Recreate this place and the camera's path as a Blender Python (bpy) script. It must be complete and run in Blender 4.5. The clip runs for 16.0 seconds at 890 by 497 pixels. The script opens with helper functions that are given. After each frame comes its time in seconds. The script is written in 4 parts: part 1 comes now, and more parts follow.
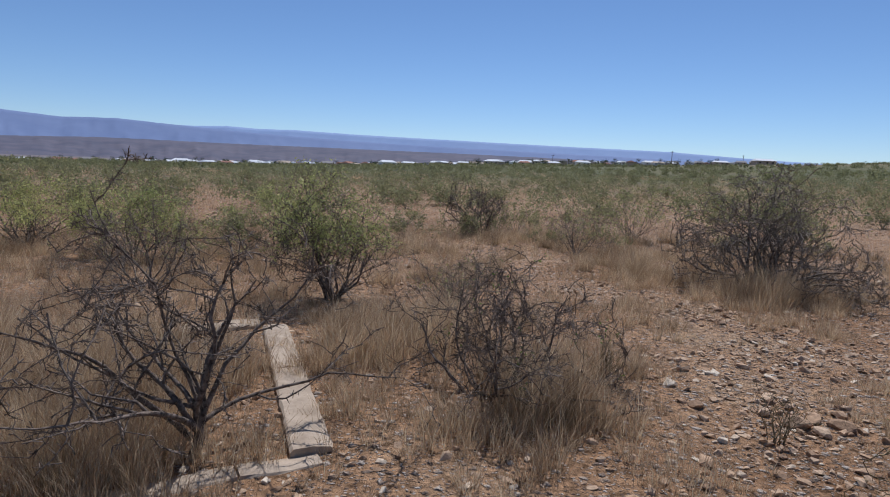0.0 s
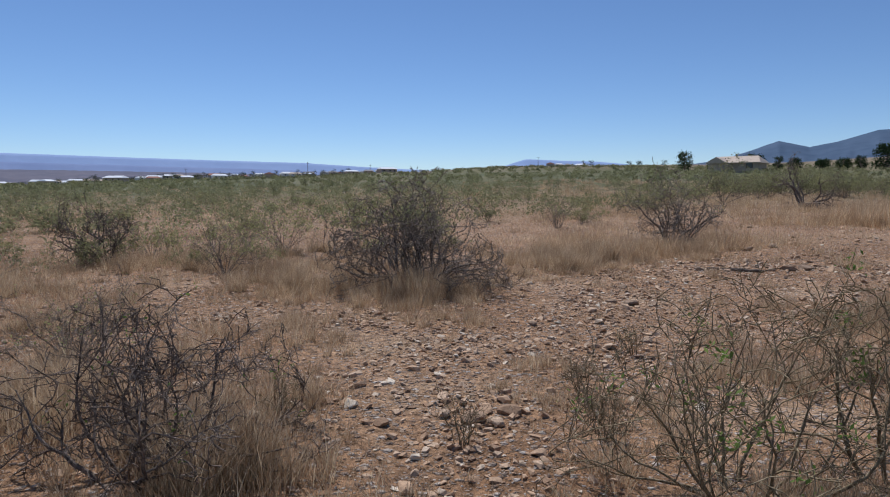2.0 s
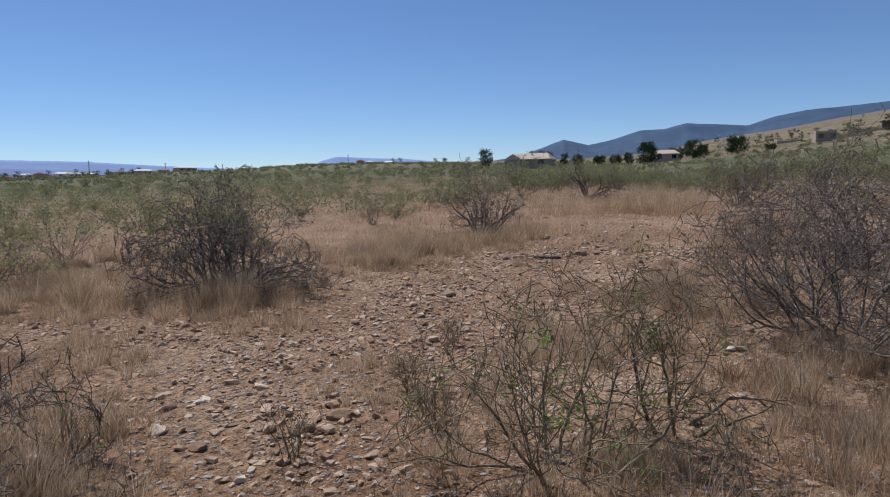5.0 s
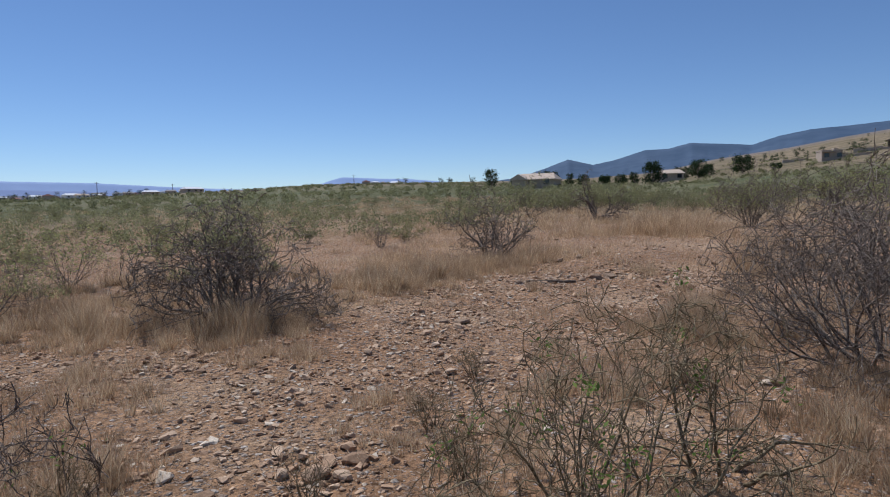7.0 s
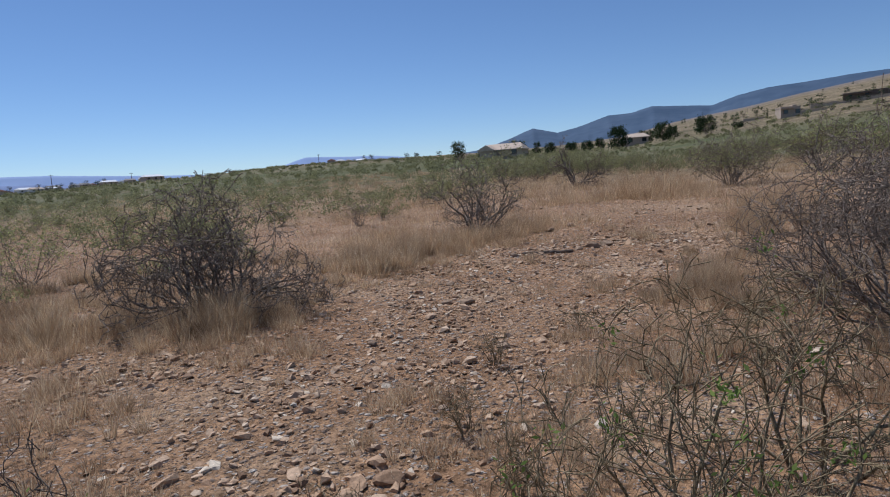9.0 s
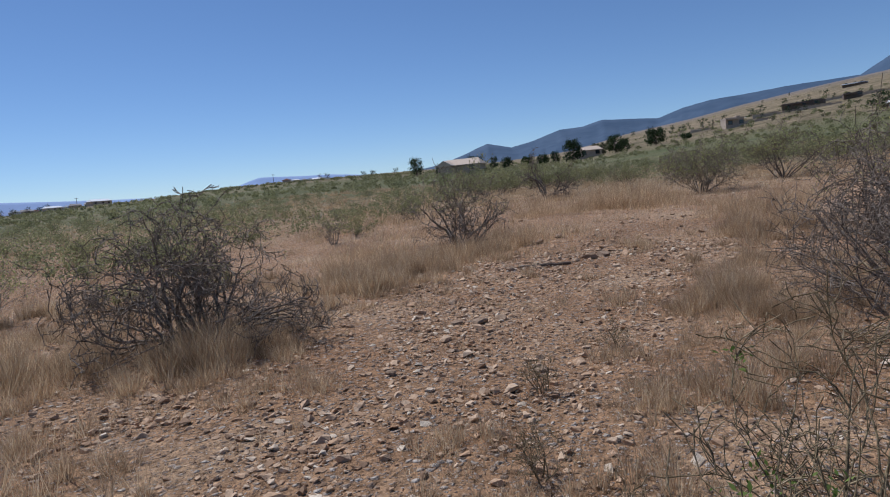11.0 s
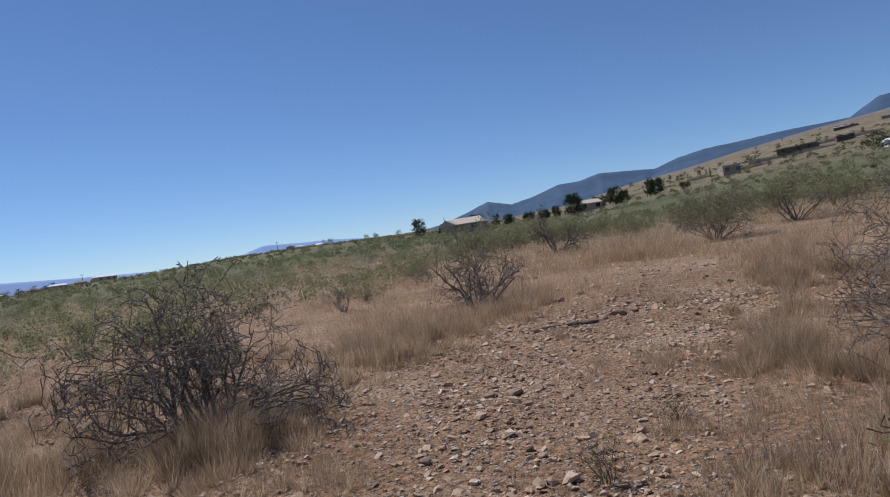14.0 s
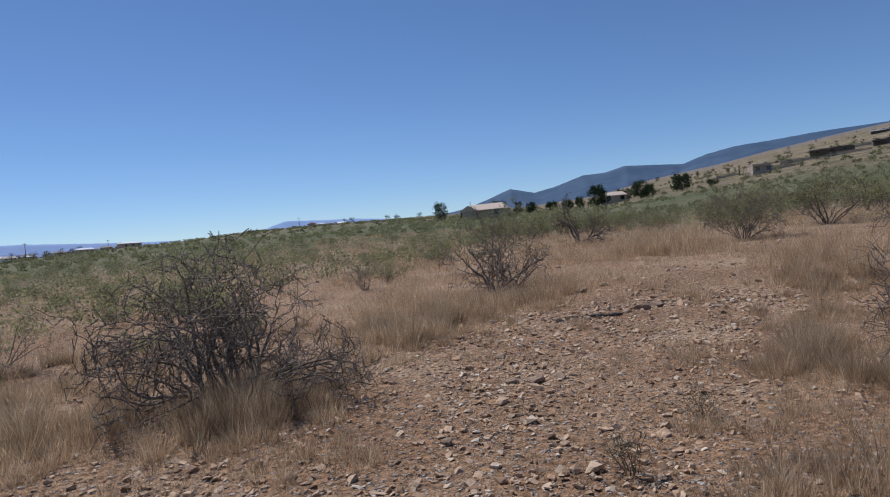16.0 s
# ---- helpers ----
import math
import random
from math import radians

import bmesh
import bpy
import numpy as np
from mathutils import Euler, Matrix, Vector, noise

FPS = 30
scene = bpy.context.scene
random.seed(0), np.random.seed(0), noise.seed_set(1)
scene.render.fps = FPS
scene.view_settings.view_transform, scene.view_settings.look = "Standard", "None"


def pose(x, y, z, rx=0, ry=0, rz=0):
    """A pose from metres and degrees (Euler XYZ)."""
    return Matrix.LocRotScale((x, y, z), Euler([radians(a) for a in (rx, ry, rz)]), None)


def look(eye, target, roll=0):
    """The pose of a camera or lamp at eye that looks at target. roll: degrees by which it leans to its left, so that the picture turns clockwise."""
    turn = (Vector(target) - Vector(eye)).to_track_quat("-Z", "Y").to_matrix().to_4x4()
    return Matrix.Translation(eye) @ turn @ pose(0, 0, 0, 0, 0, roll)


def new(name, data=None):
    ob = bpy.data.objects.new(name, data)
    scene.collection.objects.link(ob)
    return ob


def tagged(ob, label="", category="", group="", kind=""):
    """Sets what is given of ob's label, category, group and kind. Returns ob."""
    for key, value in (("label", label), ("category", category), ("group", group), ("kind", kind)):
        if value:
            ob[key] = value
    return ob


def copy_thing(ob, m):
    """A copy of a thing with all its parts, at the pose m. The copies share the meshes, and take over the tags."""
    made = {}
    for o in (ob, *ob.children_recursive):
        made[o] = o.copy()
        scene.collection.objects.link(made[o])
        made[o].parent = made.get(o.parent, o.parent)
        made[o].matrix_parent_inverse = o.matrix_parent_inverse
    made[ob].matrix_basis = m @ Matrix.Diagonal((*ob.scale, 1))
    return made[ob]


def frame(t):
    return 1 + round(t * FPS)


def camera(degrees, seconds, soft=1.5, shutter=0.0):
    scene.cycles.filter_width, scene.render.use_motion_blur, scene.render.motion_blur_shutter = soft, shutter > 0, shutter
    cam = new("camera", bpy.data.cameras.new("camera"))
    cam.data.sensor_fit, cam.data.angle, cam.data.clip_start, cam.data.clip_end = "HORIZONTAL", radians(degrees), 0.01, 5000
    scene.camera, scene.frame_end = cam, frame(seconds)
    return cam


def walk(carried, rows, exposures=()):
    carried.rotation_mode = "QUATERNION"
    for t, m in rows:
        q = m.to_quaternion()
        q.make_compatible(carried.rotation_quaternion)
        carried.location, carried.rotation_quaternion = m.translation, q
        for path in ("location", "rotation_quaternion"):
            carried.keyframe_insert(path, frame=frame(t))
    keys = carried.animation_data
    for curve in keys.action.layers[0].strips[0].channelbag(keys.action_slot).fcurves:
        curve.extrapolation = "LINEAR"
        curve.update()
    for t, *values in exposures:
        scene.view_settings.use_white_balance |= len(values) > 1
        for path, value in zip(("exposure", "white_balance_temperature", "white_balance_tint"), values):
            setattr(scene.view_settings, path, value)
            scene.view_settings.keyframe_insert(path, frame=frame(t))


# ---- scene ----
cam = camera(71.8, 16.0, soft=1.05)
METRES, EYE, TILT, LEAN, TURN = 3.2, 1.5, 0.0, 0.0, 0.0
ROWS = [
    (0.0, 0.0, 0.0, 0.0, 0.3, -7.33, -2.37),
    (0.5, -0.007, 0.0529, -0.0027, -11.56, -6.66, -0.72),
    (1.0, 0.0034, 0.0937, -0.0057, -20.92, -6.39, -0.36),
    (1.5, 0.0197, 0.1385, -0.0056, -23.41, -5.98, -0.46),
    (2.0, 0.0222, 0.1784, -0.0084, -32.2, -5.59, 0.14),
    (2.5, 0.0174, 0.1921, -0.0098, -41.03, -5.66, 1.22),
    (3.0, 0.0235, 0.1953, -0.0111, -45.25, -5.78, 1.71),
    (3.5, 0.0284, 0.2007, -0.0127, -47.17, -5.85, 1.91),
    (4.0, 0.0268, 0.208, -0.0142, -48.12, -6.04, 1.82),
    (4.5, 0.0255, 0.2104, -0.0132, -49.48, -6.17, 1.24),
    (7.0, 0.0633, 0.2859, 0.0056, -49.09, -4.15, 1.28),
    (7.5, 0.055, 0.3351, 0.003, -48.28, -3.97, 4.73),
    (8.0, 0.0825, 0.3889, 0.0036, -49.25, -4.66, 4.91),
    (10.5, 0.1604, 0.6555, -0.0076, -55.96, -8.8, 3.62),
    (11.0, 0.1688, 0.7246, -0.0053, -56.18, -5.5, 5.6),
    (11.5, 0.2129, 0.7755, -0.0019, -56.07, -3.45, 6.31),
    (12.0, 0.2426, 0.8119, -0.0021, -56.14, -1.68, 6.34),
    (12.5, 0.2438, 0.8365, 0.0099, -57.0, 1.61, 7.51),
    (13.0, 0.2575, 0.8514, 0.0086, -57.43, 1.42, 7.99),
    (13.5, 0.2645, 0.8592, 0.0088, -57.35, 0.7, 8.13),
    (14.0, 0.2616, 0.8649, 0.0084, -55.92, 0.05, 8.32),
    (14.5, 0.2582, 0.8676, 0.0081, -54.64, -0.43, 8.38),
    (15.0, 0.2644, 0.8642, 0.0072, -53.68, -0.67, 7.93),
    (15.5, 0.2669, 0.8807, 0.0023, -54.07, -1.13, 5.38),
    (16.0, 0.2492, 0.8912, 0.0068, -54.03, -1.17, 5.25),
]
walk(cam, [(t, pose(0, 0, EYE, TILT, LEAN, TURN) @ pose(METRES * x, METRES * y, METRES * z, 90 + pitch, roll, yaw)) for t, x, y, z, yaw, pitch, roll in ROWS], [(0.0, 0.0, 5700, 12), (4.5, 0.0, 5700, 12), (8.0, -0.02, 5680, 12), (12.0, -0.07, 5640, 12), (16.0, -0.07, 5640, 12)])

# ---- world, sun ----
SUN_AZ, SUN_EL = 14.0, 57.0
world = bpy.data.worlds.new("world")
scene.world = world
world.use_nodes = True
wn = world.node_tree
wn.nodes.clear()
sky = wn.nodes.new("ShaderNodeTexSky")
sky.sky_type, sky.sun_disc = "NISHITA", False
sky.sun_elevation, sky.sun_rotation = radians(SUN_EL), radians(SUN_AZ)
sky.altitude, sky.air_density, sky.dust_density, sky.ozone_density = 1800, 1.0, 0.0, 4.0
bg = wn.nodes.new("ShaderNodeBackground")
bg.inputs["Strength"].default_value = 0.085
wout = wn.nodes.new("ShaderNodeOutputWorld")
wn.links.new(sky.outputs[0], bg.inputs[0])
wn.links.new(bg.outputs[0], wout.inputs[0])
sun = new("sun", bpy.data.lights.new("sun", "SUN"))
sun.data.energy, sun.data.angle, sun.data.color = 4.0, radians(0.53), (1.0, 0.95, 0.88)
sa, se = radians(SUN_AZ), radians(SUN_EL)
sun.matrix_world = look((50 * math.sin(sa) * math.cos(se), 50 * math.cos(sa) * math.cos(se), 50 * math.sin(se)), (0, 0, 0))

# ---- materials ----


def mat(name, rough=0.9, spec=0.2):
    m = bpy.data.materials.new(name)
    m.use_nodes = True
    b = m.node_tree.nodes["Principled BSDF"]
    b.inputs["Roughness"].default_value = rough
    b.inputs["Specular IOR Level"].default_value = spec
    return m, m.node_tree, b


def node(nt, kind, **inputs):
    n = nt.nodes.new(kind)
    for k, v in inputs.items():
        n.inputs[k.replace("_", " ")].default_value = v
    return n


def noise_tex(nt, vec, scale, detail=4.0, rough=0.6):
    n = node(nt, "ShaderNodeTexNoise", Scale=scale, Detail=detail, Roughness=rough)
    nt.links.new(vec, n.inputs["Vector"])
    return n.outputs["Fac"]


def ramp(nt, fac, stops):
    r = nt.nodes.new("ShaderNodeValToRGB")
    el = r.color_ramp.elements
    while len(el) < len(stops):
        el.new(0.5)
    for e, (p, c) in zip(el, stops):
        e.position, e.color = p, (*c, 1) if len(c) == 3 else c
    nt.links.new(fac, r.inputs[0])
    return r.outputs[0]


def mix(nt, fac, a, b, mode="MIX"):
    n = nt.nodes.new("ShaderNodeMix")
    n.data_type, n.blend_type = "RGBA", mode
    for sock, v in ((n.inputs[0], fac), (n.inputs[6], a), (n.inputs[7], b)):
        if isinstance(v, (int, float)):
            sock.default_value = v
        elif isinstance(v, tuple):
            sock.default_value = (*v, 1)
        else:
            nt.links.new(v, sock)
    return n.outputs[2]


def bump(nt, b, height, strength, dist):
    n = node(nt, "ShaderNodeBump", Strength=strength, Distance=dist)
    nt.links.new(height, n.inputs["Height"])
    nt.links.new(n.outputs[0], b.inputs["Normal"])


def place_of(nt):
    return nt.nodes.new("ShaderNodeNewGeometry").outputs["Position"]


def soil_material():
    m, nt, b = mat("soil_mat", 0.95, 0.1)
    p = place_of(nt)
    tone = ramp(nt, noise_tex(nt, p, 0.55, 5), [(0.3, (0.315, 0.175, 0.09)), (0.52, (0.43, 0.258, 0.142)), (0.7, (0.54, 0.365, 0.22))])
    fine = ramp(nt, noise_tex(nt, p, 14.0, 8, 0.75), [(0.36, (0.25, 0.23, 0.21)), (0.52, (0.95, 0.95, 0.95)), (0.7, (1.6, 1.54, 1.46))])
    col = mix(nt, 1.0, tone, fine, "MULTIPLY")
    warped = nt.nodes.new("ShaderNodeVectorMath")
    warped.operation = "ADD"
    wob = node(nt, "ShaderNodeTexNoise", Scale=20.0, Detail=2.0)
    nt.links.new(p, wob.inputs["Vector"])
    less = nt.nodes.new("ShaderNodeVectorMath")
    less.operation, less.inputs["Scale"].default_value = "SCALE", 0.05
    nt.links.new(wob.outputs["Color"], less.inputs[0])
    nt.links.new(p, warped.inputs[0])
    nt.links.new(less.outputs[0], warped.inputs[1])
    height = None
    for scale, cut in ((17.0, 0.6), (42.0, 0.35)):
        v = node(nt, "ShaderNodeTexVoronoi", Scale=scale)
        nt.links.new(warped.outputs[0], v.inputs["Vector"])
        grit = ramp(nt, v.outputs["Distance"], [(0.3, (1, 1, 1)), (0.45, (0, 0, 0))])
        sep = nt.nodes.new("ShaderNodeSeparateColor")
        nt.links.new(v.outputs["Color"], sep.inputs[0])
        pick = ramp(nt, sep.outputs[0], [(cut, (0, 0, 0)), (cut + 0.05, (1, 1, 1))])
        gm = mix(nt, 1.0, grit, pick, "MULTIPLY")
        pebble = ramp(nt, sep.outputs[1], [(0.0, (0.15, 0.1, 0.075)), (0.5, (0.36, 0.27, 0.2)), (1.0, (0.6, 0.52, 0.44))])
        col = mix(nt, gm, col, pebble)
        dome = ramp(nt, v.outputs["Distance"], [(0.0, (1, 1, 1)), (0.5, (0, 0, 0))])
        dome = mix(nt, 1.0, dome, pick, "MULTIPLY")
        height = dome if height is None else mix(nt, 0.4, height, dome, "ADD")
    # low scrub cover takes over on the land far out
    ln = nt.nodes.new("ShaderNodeVectorMath")
    ln.operation = "LENGTH"
    nt.links.new(p, ln.inputs[0])
    far = node(nt, "ShaderNodeMapRange")
    far.inputs["From Min"].default_value, far.inputs["From Max"].default_value = 20, 60
    nt.links.new(ln.outputs["Value"], far.inputs["Value"])
    cover = ramp(nt, noise_tex(nt, p, 0.035, 8, 0.7), [(0.35, (0.105, 0.115, 0.05)), (0.55, (0.17, 0.155, 0.08)), (0.7, (0.27, 0.2, 0.13))])
    hill = ramp(nt, noise_tex(nt, p, 0.02, 8, 0.75), [(0.38, (0.2, 0.16, 0.09)), (0.6, (0.32, 0.24, 0.15))])
    spots = ramp(nt, noise_tex(nt, p, 0.13, 6, 0.7), [(0.42, (0.5, 0.52, 0.5)), (0.56, (1.0, 1.0, 1.0)), (0.7, (1.25, 1.25, 1.25))])
    hill = mix(nt, 1.0, hill, spots, "MULTIPLY")
    up = nt.nodes.new("ShaderNodeSeparateXYZ")
    nt.links.new(p, up.inputs[0])
    hm = node(nt, "ShaderNodeMapRange")
    hm.inputs["From Min"].default_value, hm.inputs["From Max"].default_value = 5, 9
    nt.links.new(up.outputs["Z"], hm.inputs["Value"])
    east = node(nt, "ShaderNodeMapRange")
    east.inputs["From Min"].default_value, east.inputs["From Max"].default_value = 100, 160
    nt.links.new(up.outputs["X"], east.inputs["Value"])
    onhill = mix(nt, 1.0, hm.outputs[0], east.outputs[0], "MULTIPLY")
    cover = mix(nt, onhill, cover, hill)
    # from 650 to 1100 m out the colour blends to one even grey-brown
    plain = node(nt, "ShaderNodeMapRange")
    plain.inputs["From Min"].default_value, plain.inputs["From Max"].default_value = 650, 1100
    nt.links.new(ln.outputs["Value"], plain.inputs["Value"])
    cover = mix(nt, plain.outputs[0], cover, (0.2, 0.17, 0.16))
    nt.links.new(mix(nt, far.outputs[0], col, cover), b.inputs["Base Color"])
    bump(nt, b, mix(nt, 0.6, height, noise_tex(nt, p, 26.0, 6, 0.75), "ADD"), 1.0, 0.055)
    return m


def stone_material():
    m, nt, b = mat("stone_mat", 0.85, 0.25)
    p = place_of(nt)
    rnd = nt.nodes.new("ShaderNodeObjectInfo").outputs["Random"]
    isl = nt.nodes.new("ShaderNodeNewGeometry").outputs["Random Per Island"]
    add = nt.nodes.new("ShaderNodeMath")
    add.operation = "ADD"
    nt.links.new(rnd, add.inputs[0])
    nt.links.new(isl, add.inputs[1])
    fr = nt.nodes.new("ShaderNodeMath")
    fr.operation = "FRACT"
    nt.links.new(add.outputs[0], fr.inputs[0])
    tone = ramp(nt, fr.outputs[0], [(0.0, (0.24, 0.15, 0.09)), (0.25, (0.45, 0.29, 0.175)), (0.55, (0.61, 0.44, 0.295)), (0.8, (0.52, 0.335, 0.2)), (1.0, (0.76, 0.65, 0.5))])
    grain = ramp(nt, noise_tex(nt, p, 45.0, 6, 0.7), [(0.3, (0.6, 0.58, 0.56)), (0.7, (1.15, 1.13, 1.1))])
    nt.links.new(mix(nt, 1.0, tone, grain, "MULTIPLY"), b.inputs["Base Color"])
    bump(nt, b, noise_tex(nt, p, 60.0, 4), 0.5, 0.01)
    return m


def blade_material(name, stops, patch, trans=0.35, lump_scale=0.9):
    """Thin plant matter: light shines through it."""
    m, nt, b = mat(name, 0.75, 0.15)
    geo = nt.nodes.new("ShaderNodeNewGeometry")
    rnd = nt.nodes.new("ShaderNodeObjectInfo").outputs["Random"]
    base = ramp(nt, geo.outputs["Random Per Island"], stops)
    lump = ramp(nt, noise_tex(nt, geo.outputs["Position"], lump_scale, 3), [(0.33, patch[0]), (0.67, patch[1])])
    col = mix(nt, 1.0, base, lump, "MULTIPLY")
    each = ramp(nt, rnd, [(0.0, (0.8, 0.82, 0.8)), (1.0, (1.15, 1.12, 1.0))])
    col = mix(nt, 1.0, col, each, "MULTIPLY")
    nt.links.new(col, b.inputs["Base Color"])
    tr = nt.nodes.new("ShaderNodeBsdfTranslucent")
    nt.links.new(col, tr.inputs["Color"])
    ms = nt.nodes.new("ShaderNodeMixShader")
    ms.inputs[0].default_value = trans
    nt.links.new(b.outputs[0], ms.inputs[1])
    nt.links.new(tr.outputs[0], ms.inputs[2])
    nt.links.new(ms.outputs[0], nt.nodes["Material Output"].inputs["Surface"])
    return m


def bark_material(name, dark, light):
    m, nt, b = mat(name, 0.85, 0.2)
    p = place_of(nt)
    nt.links.new(ramp(nt, noise_tex(nt, p, 30.0, 5, 0.7), [(0.35, dark), (0.7, light)]), b.inputs["Base Color"])
    bump(nt, b, noise_tex(nt, p, 120.0, 3), 0.4, 0.004)
    return m


def plain_material(name, a, c, scale, rough=0.9, bumps=0.0):
    m, nt, b = mat(name, rough, 0.2)
    p = place_of(nt)
    nt.links.new(ramp(nt, noise_tex(nt, p, scale, 7, 0.68), [(0.32, a), (0.68, c)]), b.inputs["Base Color"])
    if bumps:
        bump(nt, b, noise_tex(nt, p, scale * 8, 5, 0.7), 0.7, bumps)
    return m


SOIL = soil_material()
STONE = stone_material()
GRASS = blade_material("dry_grass_mat", [(0.0, (0.36, 0.25, 0.165)), (0.4, (0.54, 0.405, 0.28)), (0.75, (0.66, 0.52, 0.375)), (1.0, (0.88, 0.76, 0.59))], ((0.62, 0.56, 0.51), (1.2, 1.15, 1.08)), 0.45, 2.2)
LEAF = blade_material("leaf_mat", [(0.0, (0.26, 0.27, 0.11)), (0.5, (0.38, 0.38, 0.16)), (1.0, (0.52, 0.5, 0.25))], ((0.8, 0.85, 0.8), (1.1, 1.1, 1.0)), 0.58)
LEAF_FRESH = blade_material("fresh_leaf_mat", [(0.0, (0.13, 0.2, 0.05)), (0.5, (0.2, 0.29, 0.075)), (1.0, (0.3, 0.38, 0.12))], ((0.85, 0.85, 0.8), (1.1, 1.1, 1.0)), 0.5)
SCRUB = blade_material("scrub_leaf_mat", [(0.0, (0.18, 0.175, 0.09)), (0.5, (0.285, 0.275, 0.145)), (1.0, (0.42, 0.395, 0.23))], ((0.85, 0.85, 0.85), (1.1, 1.1, 1.0)), 0.5)
PINE = blade_material("needle_mat", [(0.0, (0.02, 0.04, 0.018)), (1.0, (0.06, 0.09, 0.035))], ((0.85, 0.85, 0.85), (1.1, 1.1, 1.0)), 0.15)
BARK_GREY = bark_material("grey_bark_mat", (0.06, 0.045, 0.035), (0.39, 0.315, 0.245))
BARK_DARK = bark_material("dark_bark_mat", (0.05, 0.036, 0.028), (0.31, 0.24, 0.185))
BARK_OLIVE = bark_material("olive_bark_mat", (0.08, 0.057, 0.03), (0.4, 0.31, 0.18))
CONCRETE = plain_material("old_concrete_mat", (0.33, 0.25, 0.175), (0.52, 0.41, 0.3), 6.0, 0.92, 0.005)
STUCCO = plain_material("tan_stucco_mat", (0.42, 0.33, 0.25), (0.52, 0.42, 0.33), 1.5)
STUCCO_WHITE = plain_material("white_stucco_mat", (0.68, 0.65, 0.6), (0.8, 0.78, 0.74), 1.5)
STUCCO_BROWN = plain_material("brown_stucco_mat", (0.12, 0.09, 0.07), (0.2, 0.155, 0.125), 1.5)
ROOF_TAN = plain_material("tan_roof_mat", (0.5, 0.39, 0.29), (0.62, 0.5, 0.39), 2.0)
ROOF_WHITE = plain_material("white_roof_mat", (0.66, 0.65, 0.64), (0.82, 0.82, 0.82), 2.0)
ROOF_GREY = plain_material("grey_roof_mat", (0.22, 0.2, 0.19), (0.36, 0.33, 0.31), 2.0)
ROOF_RED = plain_material("clay_roof_mat", (0.28, 0.13, 0.09), (0.38, 0.2, 0.14), 2.0)
GLASS, _nt, _b = mat("dark_glass_mat", 0.08, 0.5)
_b.inputs["Base Color"].default_value = (0.03, 0.035, 0.04, 1)
WOOD = plain_material("weathered_wood_mat", (0.075, 0.055, 0.042), (0.2, 0.15, 0.11), 12.0, 0.9, 0.004)
# distance haze is mixed into these base colours as blue and paleness
HAZE_BLUE_RANGE = plain_material("hazy_forested_range_mat", (0.042, 0.075, 0.125), (0.072, 0.108, 0.165), 0.006)
HAZE_PALE_RANGE = plain_material("hazy_pale_range_mat", (0.145, 0.195, 0.335), (0.175, 0.225, 0.365), 0.004)
HAZE_FAR_RANGE = plain_material("hazy_far_range_mat", (0.22, 0.3, 0.48), (0.25, 0.33, 0.51), 0.003)
HAZE_BROWN_RANGE = plain_material("hazy_foothill_mat", (0.085, 0.085, 0.118), (0.145, 0.13, 0.155), 0.01)

# ---- tools ----


def value_noise(x, y, seed=0):
    """Smooth noise from 0 to 1 on a unit lattice."""
    xi, yi = np.floor(x).astype(np.int64), np.floor(y).astype(np.int64)
    fx, fy = x - xi, y - yi
    fx, fy = fx * fx * (3 - 2 * fx), fy * fy * (3 - 2 * fy)

    def h(a, b):
        n = (a * 374761393 + b * 668265263 + seed * 974634541) & 0xFFFFFFFF
        n = ((n ^ (n >> 13)) * 1274126177) & 0xFFFFFFFF
        return ((n ^ (n >> 16)) & 0xFFFF) / 65535.0

    return (h(xi, yi) * (1 - fx) + h(xi + 1, yi) * fx) * (1 - fy) + (h(xi, yi + 1) * (1 - fx) + h(xi + 1, yi + 1) * fx) * fy


def smooth(a, b, v):
    u = np.clip((v - a) / (b - a), 0, 1)
    return u * u * (3 - 2 * u)


# how high the land stands above the level of the eye, in degrees, by azimuth (clockwise from +y)
LAND_AZ = [-180, -60, -36, -20, -10, 0, 10, 20, 30, 37, 47, 53, 57, 62, 68, 72.5, 78, 82, 88, 94, 105, 130, 180]
LAND_EL = [0, -1.0, -0.8, -0.5, -0.15, 0.3, 0.78, 1.15, 1.55, 1.95, 2.0, 1.95, 1.9, 2.0, 2.3, 3.2, 3.85, 4.5, 5.2, 5.75, 6.2, 5.0, 0]


def ground_z(x, y):
    x, y = np.asarray(x, float), np.asarray(y, float)
    r = np.hypot(x, y) + 1e-6
    az = np.degrees(np.arctan2(x, y))
    el = np.interp(az, LAND_AZ, LAND_EL)
    far = np.interp(az, [-180, 45, 68, 180], [500, 500, 1200, 1200])
    u = np.clip(np.log(np.minimum(r, far) / 7.0) / np.log(far / 7.0), 0, 1)
    s = u * u * (3 - 2 * u)
    s = s ** np.interp(az, [-180, 60, 70, 180], [1, 1, 1.5, 1.5])
    z = s * (EYE + np.minimum(r, far) * np.tan(np.radians(el)))
    z = z - np.clip(r - far, 0, None) * 0.004 * np.clip(el, 0, 2)
    z = z + 0.35 * smooth(8, 19, r) * smooth(45, 65, az) * (1 - smooth(110, 130, az))
    near = 1 - smooth(30, 80, r)
    z = z + near * (0.05 * (value_noise(x * 0.7, y * 0.7, 3) - 0.5) + 0.025 * (value_noise(x * 2.9, y * 2.9, 5) - 0.5) + 0.012 * (value_noise(x * 9, y * 9, 6) - 0.5))
    z = z + 0.1 * np.exp(-(((x - 2.2) / 1.0) ** 2 + ((y - 9.4) / 0.5) ** 2))
    return z + smooth(60, 300, r) * 1.6 * (value_noise(x * 0.012, y * 0.012, 8) - 0.5)


